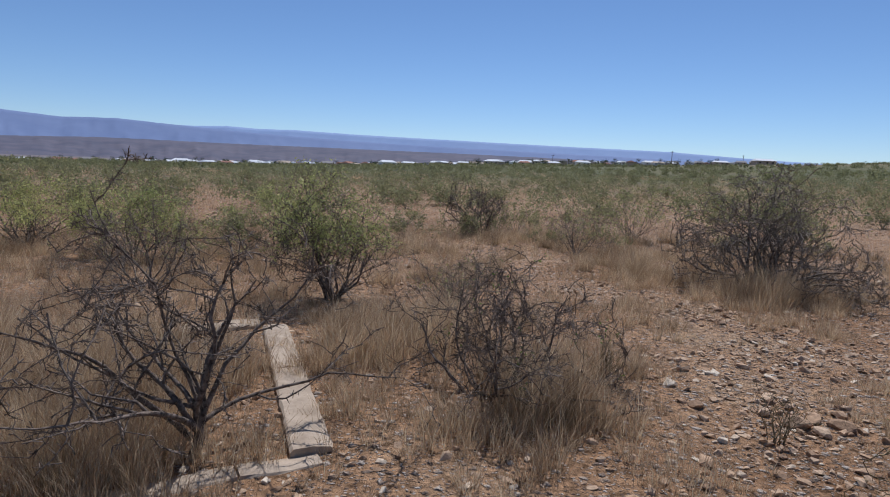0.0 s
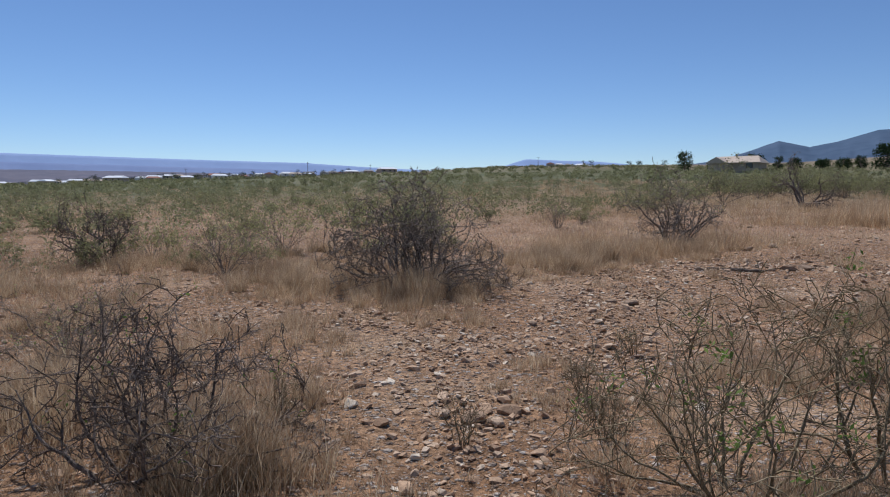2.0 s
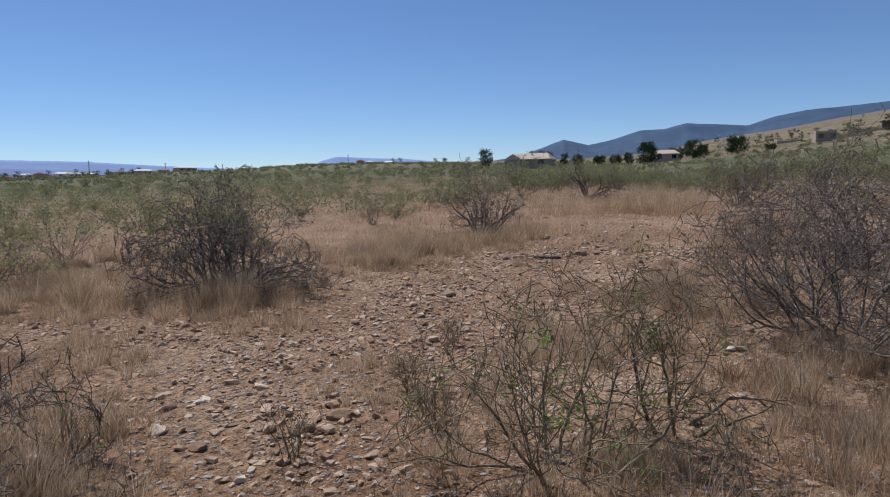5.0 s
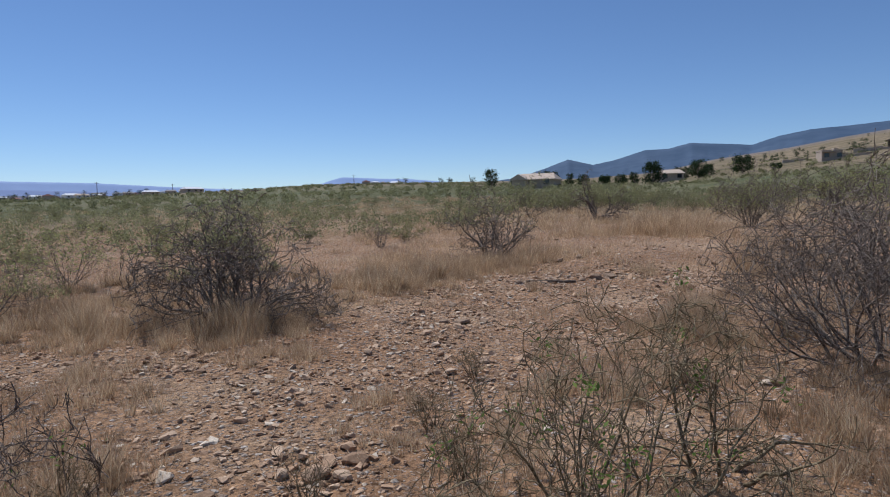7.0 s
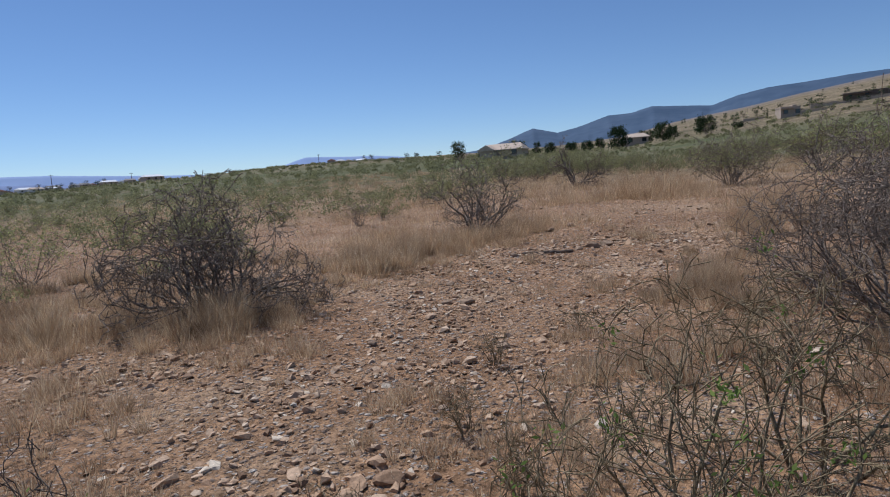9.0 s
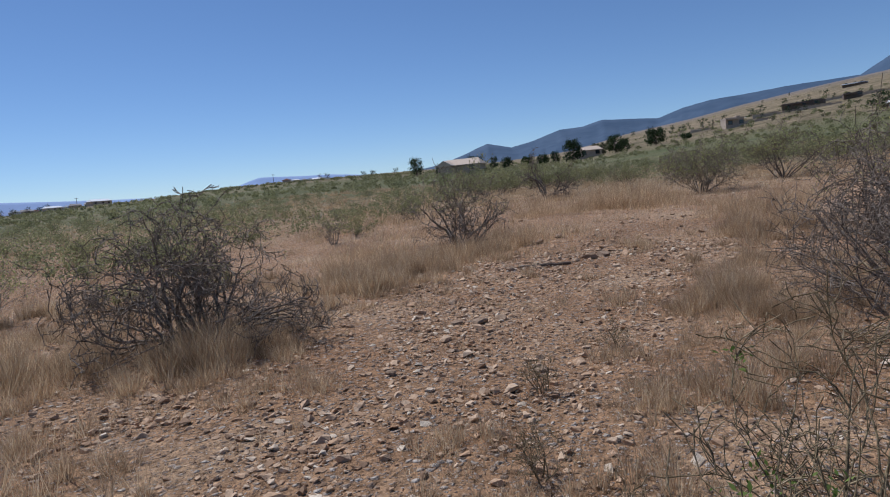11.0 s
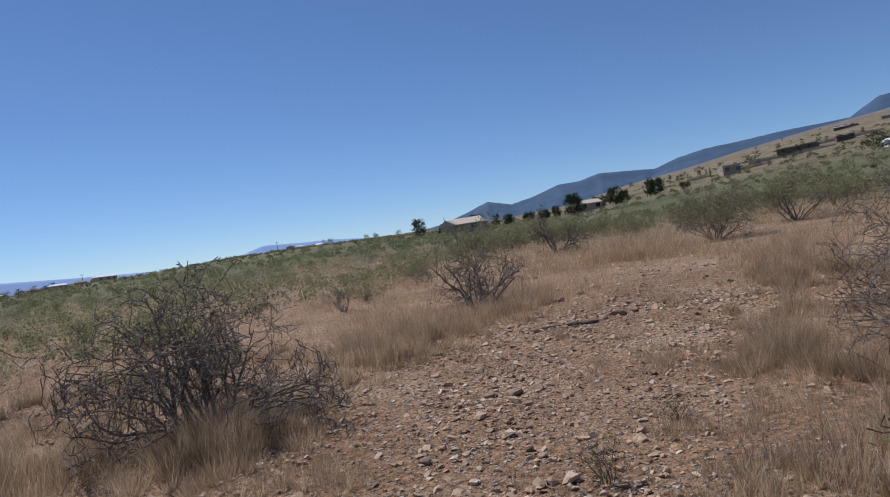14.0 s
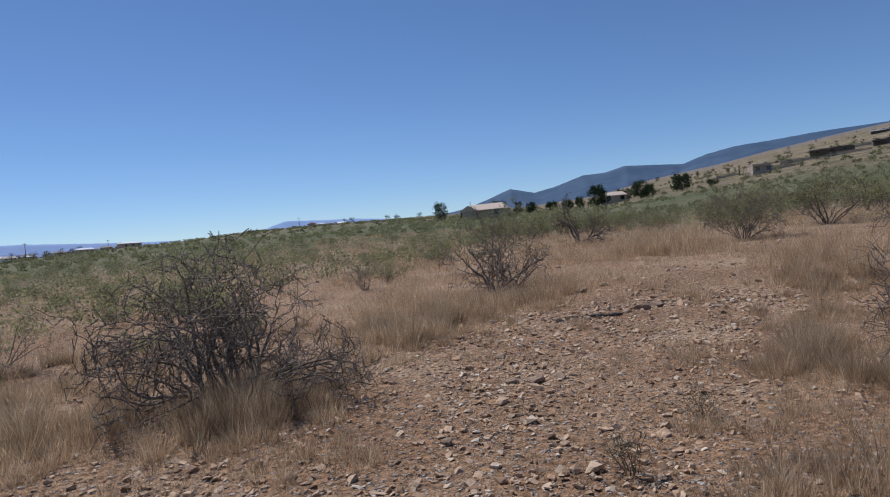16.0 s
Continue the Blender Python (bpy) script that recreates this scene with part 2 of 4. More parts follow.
def gz(x, y):
    return float(ground_z(x, y))


TRACK = [(1.75, 1.6, 2.1, 4.1, 0.36), (2.0, 4.0, 4.8, 6.3, 1.0), (4.8, 6.2, 9.0, 7.2, 1.2), (9.0, 6.7, 15.0, 6.8, 1.7), (15.0, 6.2, 21.0, 5.9, 0.5), (3.0, 6.3, 1.5, 9.4, 0.6), (3.6, 4.7, 6.6, 5.2, 1.1), (6.6, 5.2, 11.0, 5.3, 1.3)]


def off_track(x, y):
    """Metres from the edge of the bare stony track; below 0 on it."""
    best = np.full(np.shape(x), 1e9)
    for ax, ay, bx, by, w in TRACK:
        dx, dy = bx - ax, by - ay
        t = np.clip(((x - ax) * dx + (y - ay) * dy) / (dx * dx + dy * dy), 0, 1)
        best = np.minimum(best, np.hypot(x - ax - t * dx, y - ay - t * dy) - w)
    return best


def mesh_from(name, verts, faces, material, smooth_shade=False):
    """verts (n, 3); faces (m, 3) or (m, 4), all of one length."""
    verts, faces = np.asarray(verts, np.float32), np.asarray(faces, np.int32)
    me = bpy.data.meshes.new(name)
    me.vertices.add(len(verts))
    me.vertices.foreach_set("co", verts.ravel())
    k = faces.shape[1]
    me.loops.add(faces.size)
    me.loops.foreach_set("vertex_index", faces.ravel())
    me.polygons.add(len(faces))
    me.polygons.foreach_set("loop_start", np.arange(0, faces.size, k, dtype=np.int32))
    me.polygons.foreach_set("loop_total", np.full(len(faces), k, np.int32))
    me.polygons.foreach_set("use_smooth", np.full(len(faces), smooth_shade))
    me.materials.append(material)
    me.update()
    me.validate()
    return me


def child(name, me, parent, label="", kind=""):
    ob = new(name, me)
    ob.parent = parent
    return tagged(ob, label, kind=kind)


def part(name, bm, material, parent, label=""):
    me = bpy.data.meshes.new(name)
    bm.to_mesh(me)
    bm.free()
    me.materials.append(material)
    return child(name, me, parent, label)


def box(bm, x0, y0, z0, x1, y1, z1):
    bmesh.ops.create_cube(bm, size=1, matrix=Matrix.LocRotScale(((x0 + x1) / 2, (y0 + y1) / 2, (z0 + z1) / 2), None, (x1 - x0, y1 - y0, z1 - z0)))


def polar(az, r):
    return r * math.sin(radians(az)), r * math.cos(radians(az))


# ---- ground ----


def build_ground():
    az = np.radians(np.concatenate([np.arange(-55, 120, 0.5), np.arange(120, 305, 2.5)]))
    rad = np.concatenate([[0.0], 0.14 * 1.044 ** np.arange(0, 244)])
    rad = rad[rad < 4800]
    A, R = np.meshgrid(az, rad)
    X, Y = R * np.sin(A), R * np.cos(A)
    v = np.stack([X, Y, ground_z(X, Y)], -1).reshape(-1, 3)
    n, k = len(rad), len(az)
    i, j = np.meshgrid(np.arange(n - 1), np.arange(k), indexing="ij")
    j2 = (j + 1) % k
    f = np.stack([i * k + j, (i + 1) * k + j, (i + 1) * k + j2, i * k + j2], -1).reshape(-1, 4)
    f = f[:, ::-1]
    me = mesh_from("ground", v, f, SOIL, True)
    ob = new("ground", me)
    return tagged(ob, "reddish stony desert soil with bare gravel track", "ground", kind="structure")


ground = build_ground()


def build_range(name, label, azs, els, r0, r1, material, rough, seed, foot):
    a = np.arange(azs[0], azs[-1] + 0.01, 0.2)
    top = np.interp(a, azs, els)
    rows = 14
    vs = []
    for q in range(rows + 5):
        u = q / rows
        back = max(0.0, u - 1)
        r = r0 + (r1 - r0) * u
        rel = np.clip(u, 0, 1)
        crest = EYE + r1 * np.tan(np.radians(top))
        low = r0 * math.tan(radians(foot))
        g = value_noise(a * 0.9 + 40, np.full_like(a, u * 3.0), seed) + 0.5 * value_noise(a * 2.3 + 90, np.full_like(a, u * 5.0), seed + 1) - 0.75
        z = low + (crest - low) * (rel ** 1.25 - back * 1.6) + rough * g * r1 * 0.012 * math.sin(math.pi * min(rel, 1.0))
        z = z + rough * r1 * 0.0012 * (value_noise(a * 3.1, a * 0, seed + 2) - 0.5) * rel
        vs.append(np.stack([r * np.sin(np.radians(a)), r * np.cos(np.radians(a)), z], -1))
    v = np.array(vs)
    n, k = v.shape[:2]
    i, j = np.meshgrid(np.arange(n - 1), np.arange(k - 1), indexing="ij")
    f = np.stack([i * k + j, i * k + j + 1, (i + 1) * k + j + 1, (i + 1) * k + j], -1).reshape(-1, 4)
    ob = new(name, mesh_from(name, v.reshape(-1, 3), f, material, True))
    return tagged(ob, label, "mountain", kind="structure")


# the blue of ranges, mesa and foothills is haze painted into their materials
build_range("backdrop_far_range", "mountain range far beyond the valley, coloured palest haze blue", [-75, -45, -33, -26, -22, -19.6, -17, -14, -9, -1, 11, 19.5, 25, 30, 36], [2.2, 2.4, 2.6, 2.75, 2.8, 2.94, 2.84, 2.92, 2.8, 2.7, 2.48, 2.3, 1.95, 1.7, 1.3], 3900, 4500, HAZE_FAR_RANGE, 0.3, 13, 0.2)
build_range("backdrop_pale_range", "mountain range beyond the valley, haze blue put into its colour", [-75, -45, -36, -34, -32, -30, -28, -25, -20, -14, -5, 5, 15, 25], [2.6, 3.2, 3.12, 2.98, 2.85, 2.95, 3.02, 2.85, 2.6, 2.35, 2.1, 1.95, 1.75, 1.4], 2900, 3600, HAZE_PALE_RANGE, 0.35, 11, 0.2)
build_range("backdrop_foothills", "low brown foothills across the valley, haze blue mixed into the colour", [-75, -45, -36, -29, -20, -10, 0, 10, 20, 26], [0.9, 1.1, 1.15, 1.45, 1.46, 1.5, 1.5, 1.4, 1.2, 0.9], 1600, 2600, HAZE_BROWN_RANGE, 0.5, 17, -0.6)
build_range("backdrop_mesa", "flat-topped mesa on the skyline, coloured haze blue", [36.5, 38.5, 39.6, 40.5, 43, 46, 48, 50], [1.6, 2.3, 2.62, 2.6, 2.45, 2.35, 2.15, 1.9], 3300, 3800, HAZE_FAR_RANGE, 0.2, 23, 0.8)
build_range("backdrop_blue_range", "dark forested mountain range, coloured blue with haze", [53, 56, 58, 60.4, 62.6, 64.5, 67, 69, 70.7, 73, 75.5, 77.5, 79.7, 82.7, 85.5, 88, 90.2, 91, 92.2, 94.3, 98, 106, 120, 140], [1.9, 2.3, 2.9, 3.76, 3.2, 3.55, 4.3, 4.35, 4.74, 4.55, 4.3, 4.9, 5.25, 5.35, 5.5, 5.5, 5.5, 6.0, 6.67, 6.75, 7.2, 7.6, 6.0, 3.0], 2400, 3600, HAZE_BLUE_RANGE, 0.4, 29, 1.5)

# ---- shrubs ----


class Tubes:
    """Collects tapered branches as triangles."""

    def __init__(self):
        self.v, self.f, self.n = [], [], 0

    def add(self, pts, radii, sides):
        pts, radii = np.asarray(pts), np.asarray(radii)
        d = np.gradient(pts, axis=0)
        d /= np.linalg.norm(d, axis=1, keepdims=True) + 1e-9
        ref = np.where(np.abs(d[:, 2:3]) > 0.9, [[1.0, 0, 0]], [[0, 0, 1.0]])
        u = np.cross(d, ref)
        u /= np.linalg.norm(u, axis=1, keepdims=True) + 1e-9
        w = np.cross(d, u)
        ang = np.arange(sides) * 2 * np.pi / sides
        ring = pts[:, None] + radii[:, None, None] * (np.cos(ang)[None, :, None] * u[:, None] + np.sin(ang)[None, :, None] * w[:, None])
        k = len(pts)
        i, j = np.meshgrid(np.arange(k - 1), np.arange(sides), indexing="ij")
        j2 = (j + 1) % sides
        a, b, c, e = i * sides + j, i * sides + j2, (i + 1) * sides + j2, (i + 1) * sides + j
        self.f.append(np.concatenate([np.stack([a, b, c], -1).reshape(-1, 3), np.stack([a, c, e], -1).reshape(-1, 3)]) + self.n)
        self.v.append(ring.reshape(-1, 3))
        self.n += k * sides

    def spurs(self, pts, radii, rng, gap, size):
        """Short thorny side twigs along a branch."""
        pts = np.asarray(pts)
        for a, b, r in zip(pts[:-1], pts[1:], radii):
            n = rng.poisson(np.linalg.norm(b - a) / gap)
            for t in rng.random(n):
                p = a + (b - a) * t
                d = rng.normal(size=3)
                self.add([p, p + d / np.linalg.norm(d) * size * rng.uniform(0.5, 1.4)], [min(r * 0.7, 0.0036), 0.0014], 3)

    def mesh(self, name, material):
        return mesh_from(name, np.concatenate(self.v), np.concatenate(self.f), material, True)


def leaf_mesh(name, centres, rng, size, material, per=1, spread=0.03):
    c = np.repeat(np.asarray(centres), per, axis=0)
    c = c + rng.normal(0, spread, c.shape)
    n = len(c)
    a = rng.normal(size=(n, 3))
    a /= np.linalg.norm(a, axis=1, keepdims=True)
    b = np.cross(a, rng.normal(size=(n, 3)))
    b /= np.linalg.norm(b, axis=1, keepdims=True)
    s = size * rng.uniform(0.6, 1.35, (n, 1))
    v = np.stack([c - a * s, c + b * s * 0.42, c + a * s, c - b * s * 0.42], 1).reshape(-1, 3)
    f = np.arange(n * 4).reshape(-1, 4)
    return mesh_from(name, v, f, material)


def grow(tubes, tips, rng, p, d, length, radius, level, o):
    """One branch with its side branches. o: counts by level, wander, droop, spread."""
    segs = o["segs"][level]
    pts, dirs = [p], [d]
    for q in range(segs):
        d = d + rng.normal(0, o["wander"] * (1 + 0.35 * level), 3) + np.array([0, 0, o["rise"][level]])
        d = d / np.linalg.norm(d)
        if o["dome"] is not None:
            out = (p + d * length / segs) / o["dome"]
            if out.dot(out) > 1.1:
                d = d - 0.35 * out / np.linalg.norm(out) + np.array([0, 0, 0.12])
                d = d / np.linalg.norm(d)
        p = p + d * length / segs
        p[2] = max(p[2], 0.04)
        pts.append(p)
        dirs.append(d)
    rad = radius * np.linspace(1, 0.22, segs + 1)
    tubes.add(pts, np.maximum(rad, o["finest"]), o["sides"][level])
    if o["spur"] and level < 3:
        tubes.spurs(pts, np.maximum(rad, o["finest"]), rng, o["spur"], o["spur_size"])
    if level >= 1:
        tips.extend(pts[2:] if level == 1 else pts[1:])
    if level >= o["levels"]:
        return
    count = max(1, int(rng.normal(o["counts"][level], 0.8)))
    for q in range(count):
        t = rng.uniform(o["from"][level], 1.0) * segs
        k = min(int(t), segs - 1)
        base = pts[k] + (pts[k + 1] - pts[k]) * (t - k)
        side = rng.normal(size=3)
        side -= side.dot(dirs[k]) * dirs[k]
        side /= np.linalg.norm(side)
        a = radians(rng.uniform(28, 68))
        nd = dirs[k] * math.cos(a) + side * math.sin(a)
        grow(tubes, tips, rng, base, nd, length * rng.uniform(0.38, 0.68) * o["shrink"], radius * (1 - 0.55 * t / segs) * 0.58, level + 1, o)


STYLE = dict(levels=3, counts=[5, 5, 5], wander=0.17, rise=[0.03, 0.02, 0.0, 0.0], shrink=1.0, spur=0, spur_size=0.034, dome=None, finest=0.0012, segs=(7, 5, 3, 2), sides=(5, 4, 3, 3))
STYLE["from"] = [0.25, 0.2, 0.1]


def size_to(made, height, radius):
    """The scale that gives the grown bush its height and half width."""
    v = np.concatenate([q for t in made for q in t.v])
    k = radius / np.percentile(np.hypot(v[:, 0], v[:, 1]), 97)
    return np.array([k, k, height / np.percentile(v[:, 2], 98.5)])


def shrub(name, label, x, y, height, radius, stems, seed, bark, leaves=0.0, leaf_mat=None, leaf_size=0.014, crown=0.45, thick=0.016, lean=(8, 62), style=None, leaf_label="", category="bush", cover=(0, 360), per=2, foot=0.1, trunk=0.0, leader=None):
    """A many-stemmed domed bush: each main stem with its branches is a part, the leaves another.
    trunk: height of a short shared bole; leader: azimuth, tilt and length of a limb that outgrows the dome."""
    rng = np.random.default_rng(seed)
    o = dict(STYLE, dome=np.array([radius, radius, height]), **(style or {}))
    base = new(name)
    base.location = (x, y, gz(x, y) - 0.02)
    tagged(base, label, category)
    all_tips, made = [], []
    for q in range(stems):
        tubes, tips = Tubes(), []
        az = radians(cover[0] + (cover[1] - cover[0]) * (q + rng.uniform(-0.4, 0.4)) / stems)
        tilt = math.acos(rng.uniform(math.cos(radians(lean[1])), math.cos(radians(lean[0]))))
        d = np.array([math.sin(az) * math.sin(tilt), math.cos(az) * math.sin(tilt), math.cos(tilt)])
        reach = rng.uniform(0.78, 1.0) / math.hypot(math.cos(tilt) / height, math.sin(tilt) / radius)
        p = np.array([math.sin(az), math.cos(az), 0]) * rng.uniform(0.0, 0.03 + foot * radius)
        p[2] = trunk * rng.uniform(0.35, 1.0)
        grow(tubes, tips, rng, p, d, reach, thick * rng.uniform(0.7, 1.2), 0, o)
        made.append(tubes)
        all_tips += tips
    fit_scale = size_to(made, height, radius)
    for tubes in made:
        tubes.v = [v * fit_scale for v in tubes.v]
        child("stem", tubes.mesh("stem", bark), base)
    all_tips = [q * fit_scale for q in all_tips]
    if trunk:
        tubes, n = Tubes(), 6
        tubes.add(np.stack([rng.normal(0, 0.008, n), rng.normal(0, 0.008, n), np.linspace(-0.05, trunk * 1.05, n)], -1), thick * np.linspace(2.1, 1.1, n), 8)
        child("bole", tubes.mesh("bole", bark), base)
    if leader:
        tubes, tips = Tubes(), []
        az, tilt = radians(leader[0]), radians(leader[1])
        way = np.array([math.sin(az) * math.sin(tilt), math.cos(az) * math.sin(tilt), math.cos(tilt)])
        lead = dict(o, dome=None, counts=[8, 4, 3], wander=0.17, shrink=0.6)
        lead["from"] = [0.45, 0.3, 0.2]
        grow(tubes, tips, rng, np.array([0, 0, trunk]), way, leader[2], thick * 0.6, 0, lead)
        child("leader", tubes.mesh("leader", bark), base)
        all_tips += tips
    if leaves > 0:
        t = np.array(all_tips)
        t = t[t[:, 2] > height * crown * rng.uniform(0.75, 1.25, len(t))]
        keep = rng.random(len(t)) < leaves
        if keep.sum() > 3:
            child("foliage", leaf_mesh("foliage", t[keep], rng, leaf_size, leaf_mat, per, leaf_size * 2.2), base, leaf_label)
    return base


LIGHT = dict(levels=2, counts=[4, 4, 0], segs=(4, 3, 2, 2), sides=(4, 3, 3, 3), finest=0.003)


def simple_bush(name, label, seed, height, radius, stems, bark, leaf_n, leaf_size, leaf_mat, crown=0.35, thick=0.016, style=None, category="bush"):
    """A bush at the origin for copying: branches and foliage."""
    rng = np.random.default_rng(seed)
    o = dict(STYLE, **(style or LIGHT))
    base = new(name)
    tagged(base, label, category)
    tubes, tips = Tubes(), []
    for q in range(stems):
        az = radians(360 * (q + rng.uniform(-0.4, 0.4)) / stems)
        tilt = radians(rng.uniform(6, 60))
        d = np.array([math.sin(az) * math.sin(tilt), math.cos(az) * math.sin(tilt), math.cos(tilt)])
        reach = min(height / max(math.cos(tilt), 0.2), radius / max(math.sin(tilt), 0.05)) * rng.uniform(0.72, 1.0)
        grow(tubes, tips, rng, np.zeros(3), d, reach, thick, 0, o)
    fit_scale = size_to([tubes], height, radius)
    tubes.v = [v * fit_scale for v in tubes.v]
    child("woody_frame", tubes.mesh("woody_frame", bark), base)
    if leaf_n:
        t = np.array(tips) * fit_scale
        t = t[t[:, 2] > height * crown * 0.8]
        t = t[rng.integers(0, len(t), leaf_n)]
        child("foliage", leaf_mesh("foliage", t, rng, leaf_size, leaf_mat, 1, 0.05), base)
    return base


def near_shrubs():
    spiny = dict(counts=[6, 5, 4], wander=0.23, shrink=0.95, spur=0.03, segs=(9, 6, 3, 2))
    crooked = dict(counts=[5, 4, 3], wander=0.25, rise=[0.05, 0.04, 0.02, 0.0], segs=(9, 6, 4, 2), finest=0.0038)
    crooked["from"] = [0.2, 0.15, 0.1]
    arching = dict(spiny, counts=[5, 3, 2], wander=0.19, rise=[0.0, -0.02, -0.01, 0.0], shrink=0.86, spur=0.016, spur_size=0.03, finest=0.0028)
    arching["from"] = [0.2, 0.2, 0.1]
    shrub("thorn_bush", "dark leafless thorn bush inside the concrete footing", -1.25, 3.05, 1.14, 1.15, 11, 141, BARK_DARK, thick=0.017, lean=(10, 60), style=arching, foot=0.0, trunk=0.3, leader=(-80, 15, 1.22))
    shrub("thorn_bush", "low grey thorn bush with sparse leaves in dry grass", 0.36, 3.95, 0.84, 0.92, 15, 102, BARK_DARK, 0.015, LEAF_FRESH, 0.012, 0.3, 0.014, (5, 66), dict(spiny, counts=[5, 4, 3], finest=0.0026, spur=0.022), per=5, foot=0.25)
    shrub("mesquite_bush", "green leafy bush with dark bare lower stems", -1.25, 6.85, 1.36, 0.82, 13, 103, BARK_DARK, 0.75, LEAF, 0.016, 0.5, 0.022, (4, 48), dict(finest=0.0034, wander=0.21), per=6)
    shrub("mesquite_bush", "wide grey thorny bush with thin green crown", 4.5, 8.45, 1.45, 1.4, 27, 104, BARK_GREY, 0.15, LEAF, 0.013, 0.62, 0.026, (14, 80), dict(crooked, finest=0.0048, counts=[5, 4, 3], spur=0.06, spur_size=0.05), foot=0.24, per=4, leader=(-60, 8, 1.5))
    shrub("mesquite_bush", "grey twiggy bush with green crown beside track", 12.0, 9.75, 1.6, 1.35, 13, 105, BARK_GREY, 0.4, LEAF, 0.018, 0.6, 0.032, (8, 66), dict(crooked, finest=0.0055), foot=0.1, per=3)
    shrub("thorn_bush", "young thorn bush with fresh green leaf tufts", 2.8, 2.2, 1.0, 0.9, 15, 106, BARK_OLIVE, 0.012, LEAF_FRESH, 0.015, 0.2, 0.0105, (4, 74), dict(counts=[5, 4, 2], wander=0.18, rise=[0.07, 0.06, 0.03, 0.0], segs=(9, 6, 4, 2), spur=0.06, finest=0.0025), per=22, foot=0.2)
    shrub("thorn_bush", "sparse brown thorn bush with bent bare stems", 3.65, 1.95, 0.85, 0.75, 6, 107, BARK_OLIVE, 0.005, LEAF_FRESH, 0.012, 0.3, 0.012, (10, 60), dict(counts=[4, 3, 3], wander=0.28, spur=0.05, finest=0.0026, segs=(9, 6, 3, 2)), per=16, foot=0.2)
    shrub("dead_bush", "dense grey leafless bush of tangled twigs", 6.8, 1.55, 1.45, 1.75, 34, 108, BARK_GREY, thick=0.017, lean=(6, 84), style=dict(crooked, finest=0.0036, counts=[6, 5, 3], wander=0.17, rise=[0.02, 0.03, 0.02, 0.0]), foot=0.35)
    shrub("mesquite_bush", "brownish green bush with bare branches in dry grass", 11.0, 1.9, 1.9, 1.5, 14, 121, BARK_GREY, 0.3, LEAF, 0.016, 0.45, 0.026, (6, 62), dict(crooked, finest=0.005), per=3)
    for wx, wy, wh, ws in ((1.98, 3.42, 0.34, 131), (3.2, 3.7, 0.3, 132), (4.3, 4.2, 0.28, 133), (2.75, 3.05, 0.36, 134), (1.2, 4.3, 0.32, 135), (5.6, 4.1, 0.3, 136)):
        shrub("dry_weed", "small dry twiggy weed between stones", wx, wy, wh, 0.17, 9, ws, BARK_OLIVE, thick=0.005, lean=(3, 40), style=dict(counts=[5, 4, 0], levels=2, finest=0.0014), category="weed")
    shrub("dead_bush", "small dark leafless bush in dry grass", 0.7, 13.6, 1.1, 0.8, 12, 109, BARK_DARK, thick=0.028, style=dict(counts=[4, 4, 3], finest=0.005, wander=0.24))
    shrub("mesquite_bush", "dark crooked mesquite with bare spreading limbs", 23.2, 12.65, 1.8, 1.3, 6, 110, BARK_DARK, 0.05, LEAF, 0.02, 0.5, 0.06, (14, 60), dict(finest=0.008, wander=0.26, counts=[5, 4, 3]))
    shrub("mesquite_bush", "olive green bush behind tall dry grass", 23.4, 6.9, 2.0, 1.5, 15, 111, BARK_GREY, 0.55, LEAF, 0.024, 0.3, 0.022, (8, 50), dict(finest=0.006))
    shrub("mesquite_bush", "spreading green mesquite on the rising ground", 29.0, 4.9, 2.3, 2.0, 10, 112, BARK_DARK, 0.6, LEAF, 0.03, 0.4, 0.035, (10, 56), dict(finest=0.006))
    shrub("dead_bush", "small grey bare bush in dry grass", 12.4, 14.0, 0.9, 0.6, 9, 113, BARK_GREY, 0.1, LEAF, 0.016, 0.4, 0.012)
    shrub("thorn_bush", "grey twiggy shrub with few leaves", 2.4, 11.2, 1.0, 0.75, 10, 114, BARK_GREY, 0.2, LEAF, 0.016, 0.4, 0.012)
    shrub("thorn_bush", "grey twiggy shrub with few leaves", 4.0, 13.2, 1.2, 1.0, 10, 118, BARK_GREY, 0.4, LEAF, 0.018, 0.35, 0.012)
    shrub("mesquite_bush", "leafy green bush among dry grass", -4.6, 9.0, 1.02, 1.2, 13, 115, BARK_DARK, 0.55, LEAF, 0.018, 0.4, 0.016, per=6)
    shrub("mesquite_bush", "leafy green bush among dry grass", -2.9, 10.6, 1.0, 1.2, 13, 116, BARK_DARK, 0.6, LEAF, 0.018, 0.45, 0.016, per=6)
    shrub("mesquite_bush", "leafy green bush among dry grass", -6.6, 9.6, 1.0, 1.2, 13, 119, BARK_DARK, 0.55, LEAF, 0.018, 0.4, 0.016, per=6)
    shrub("thorn_bush", "grey thorny bush with sparse leaves", -3.4, 6.9, 1.05, 0.95, 11, 117, BARK_GREY, 0.1, LEAF, 0.014, 0.4, 0.013, style=dict(spiny, counts=[5, 5, 4]))
    shrub("thorn_bush", "grey thorny bush with sparse leaves", 0.2, 6.4, 0.75, 0.7, 10, 120, BARK_GREY, 0.15, LEAF, 0.012, 0.3, 0.009, style=dict(spiny, counts=[5, 4, 4]))


near_shrubs()


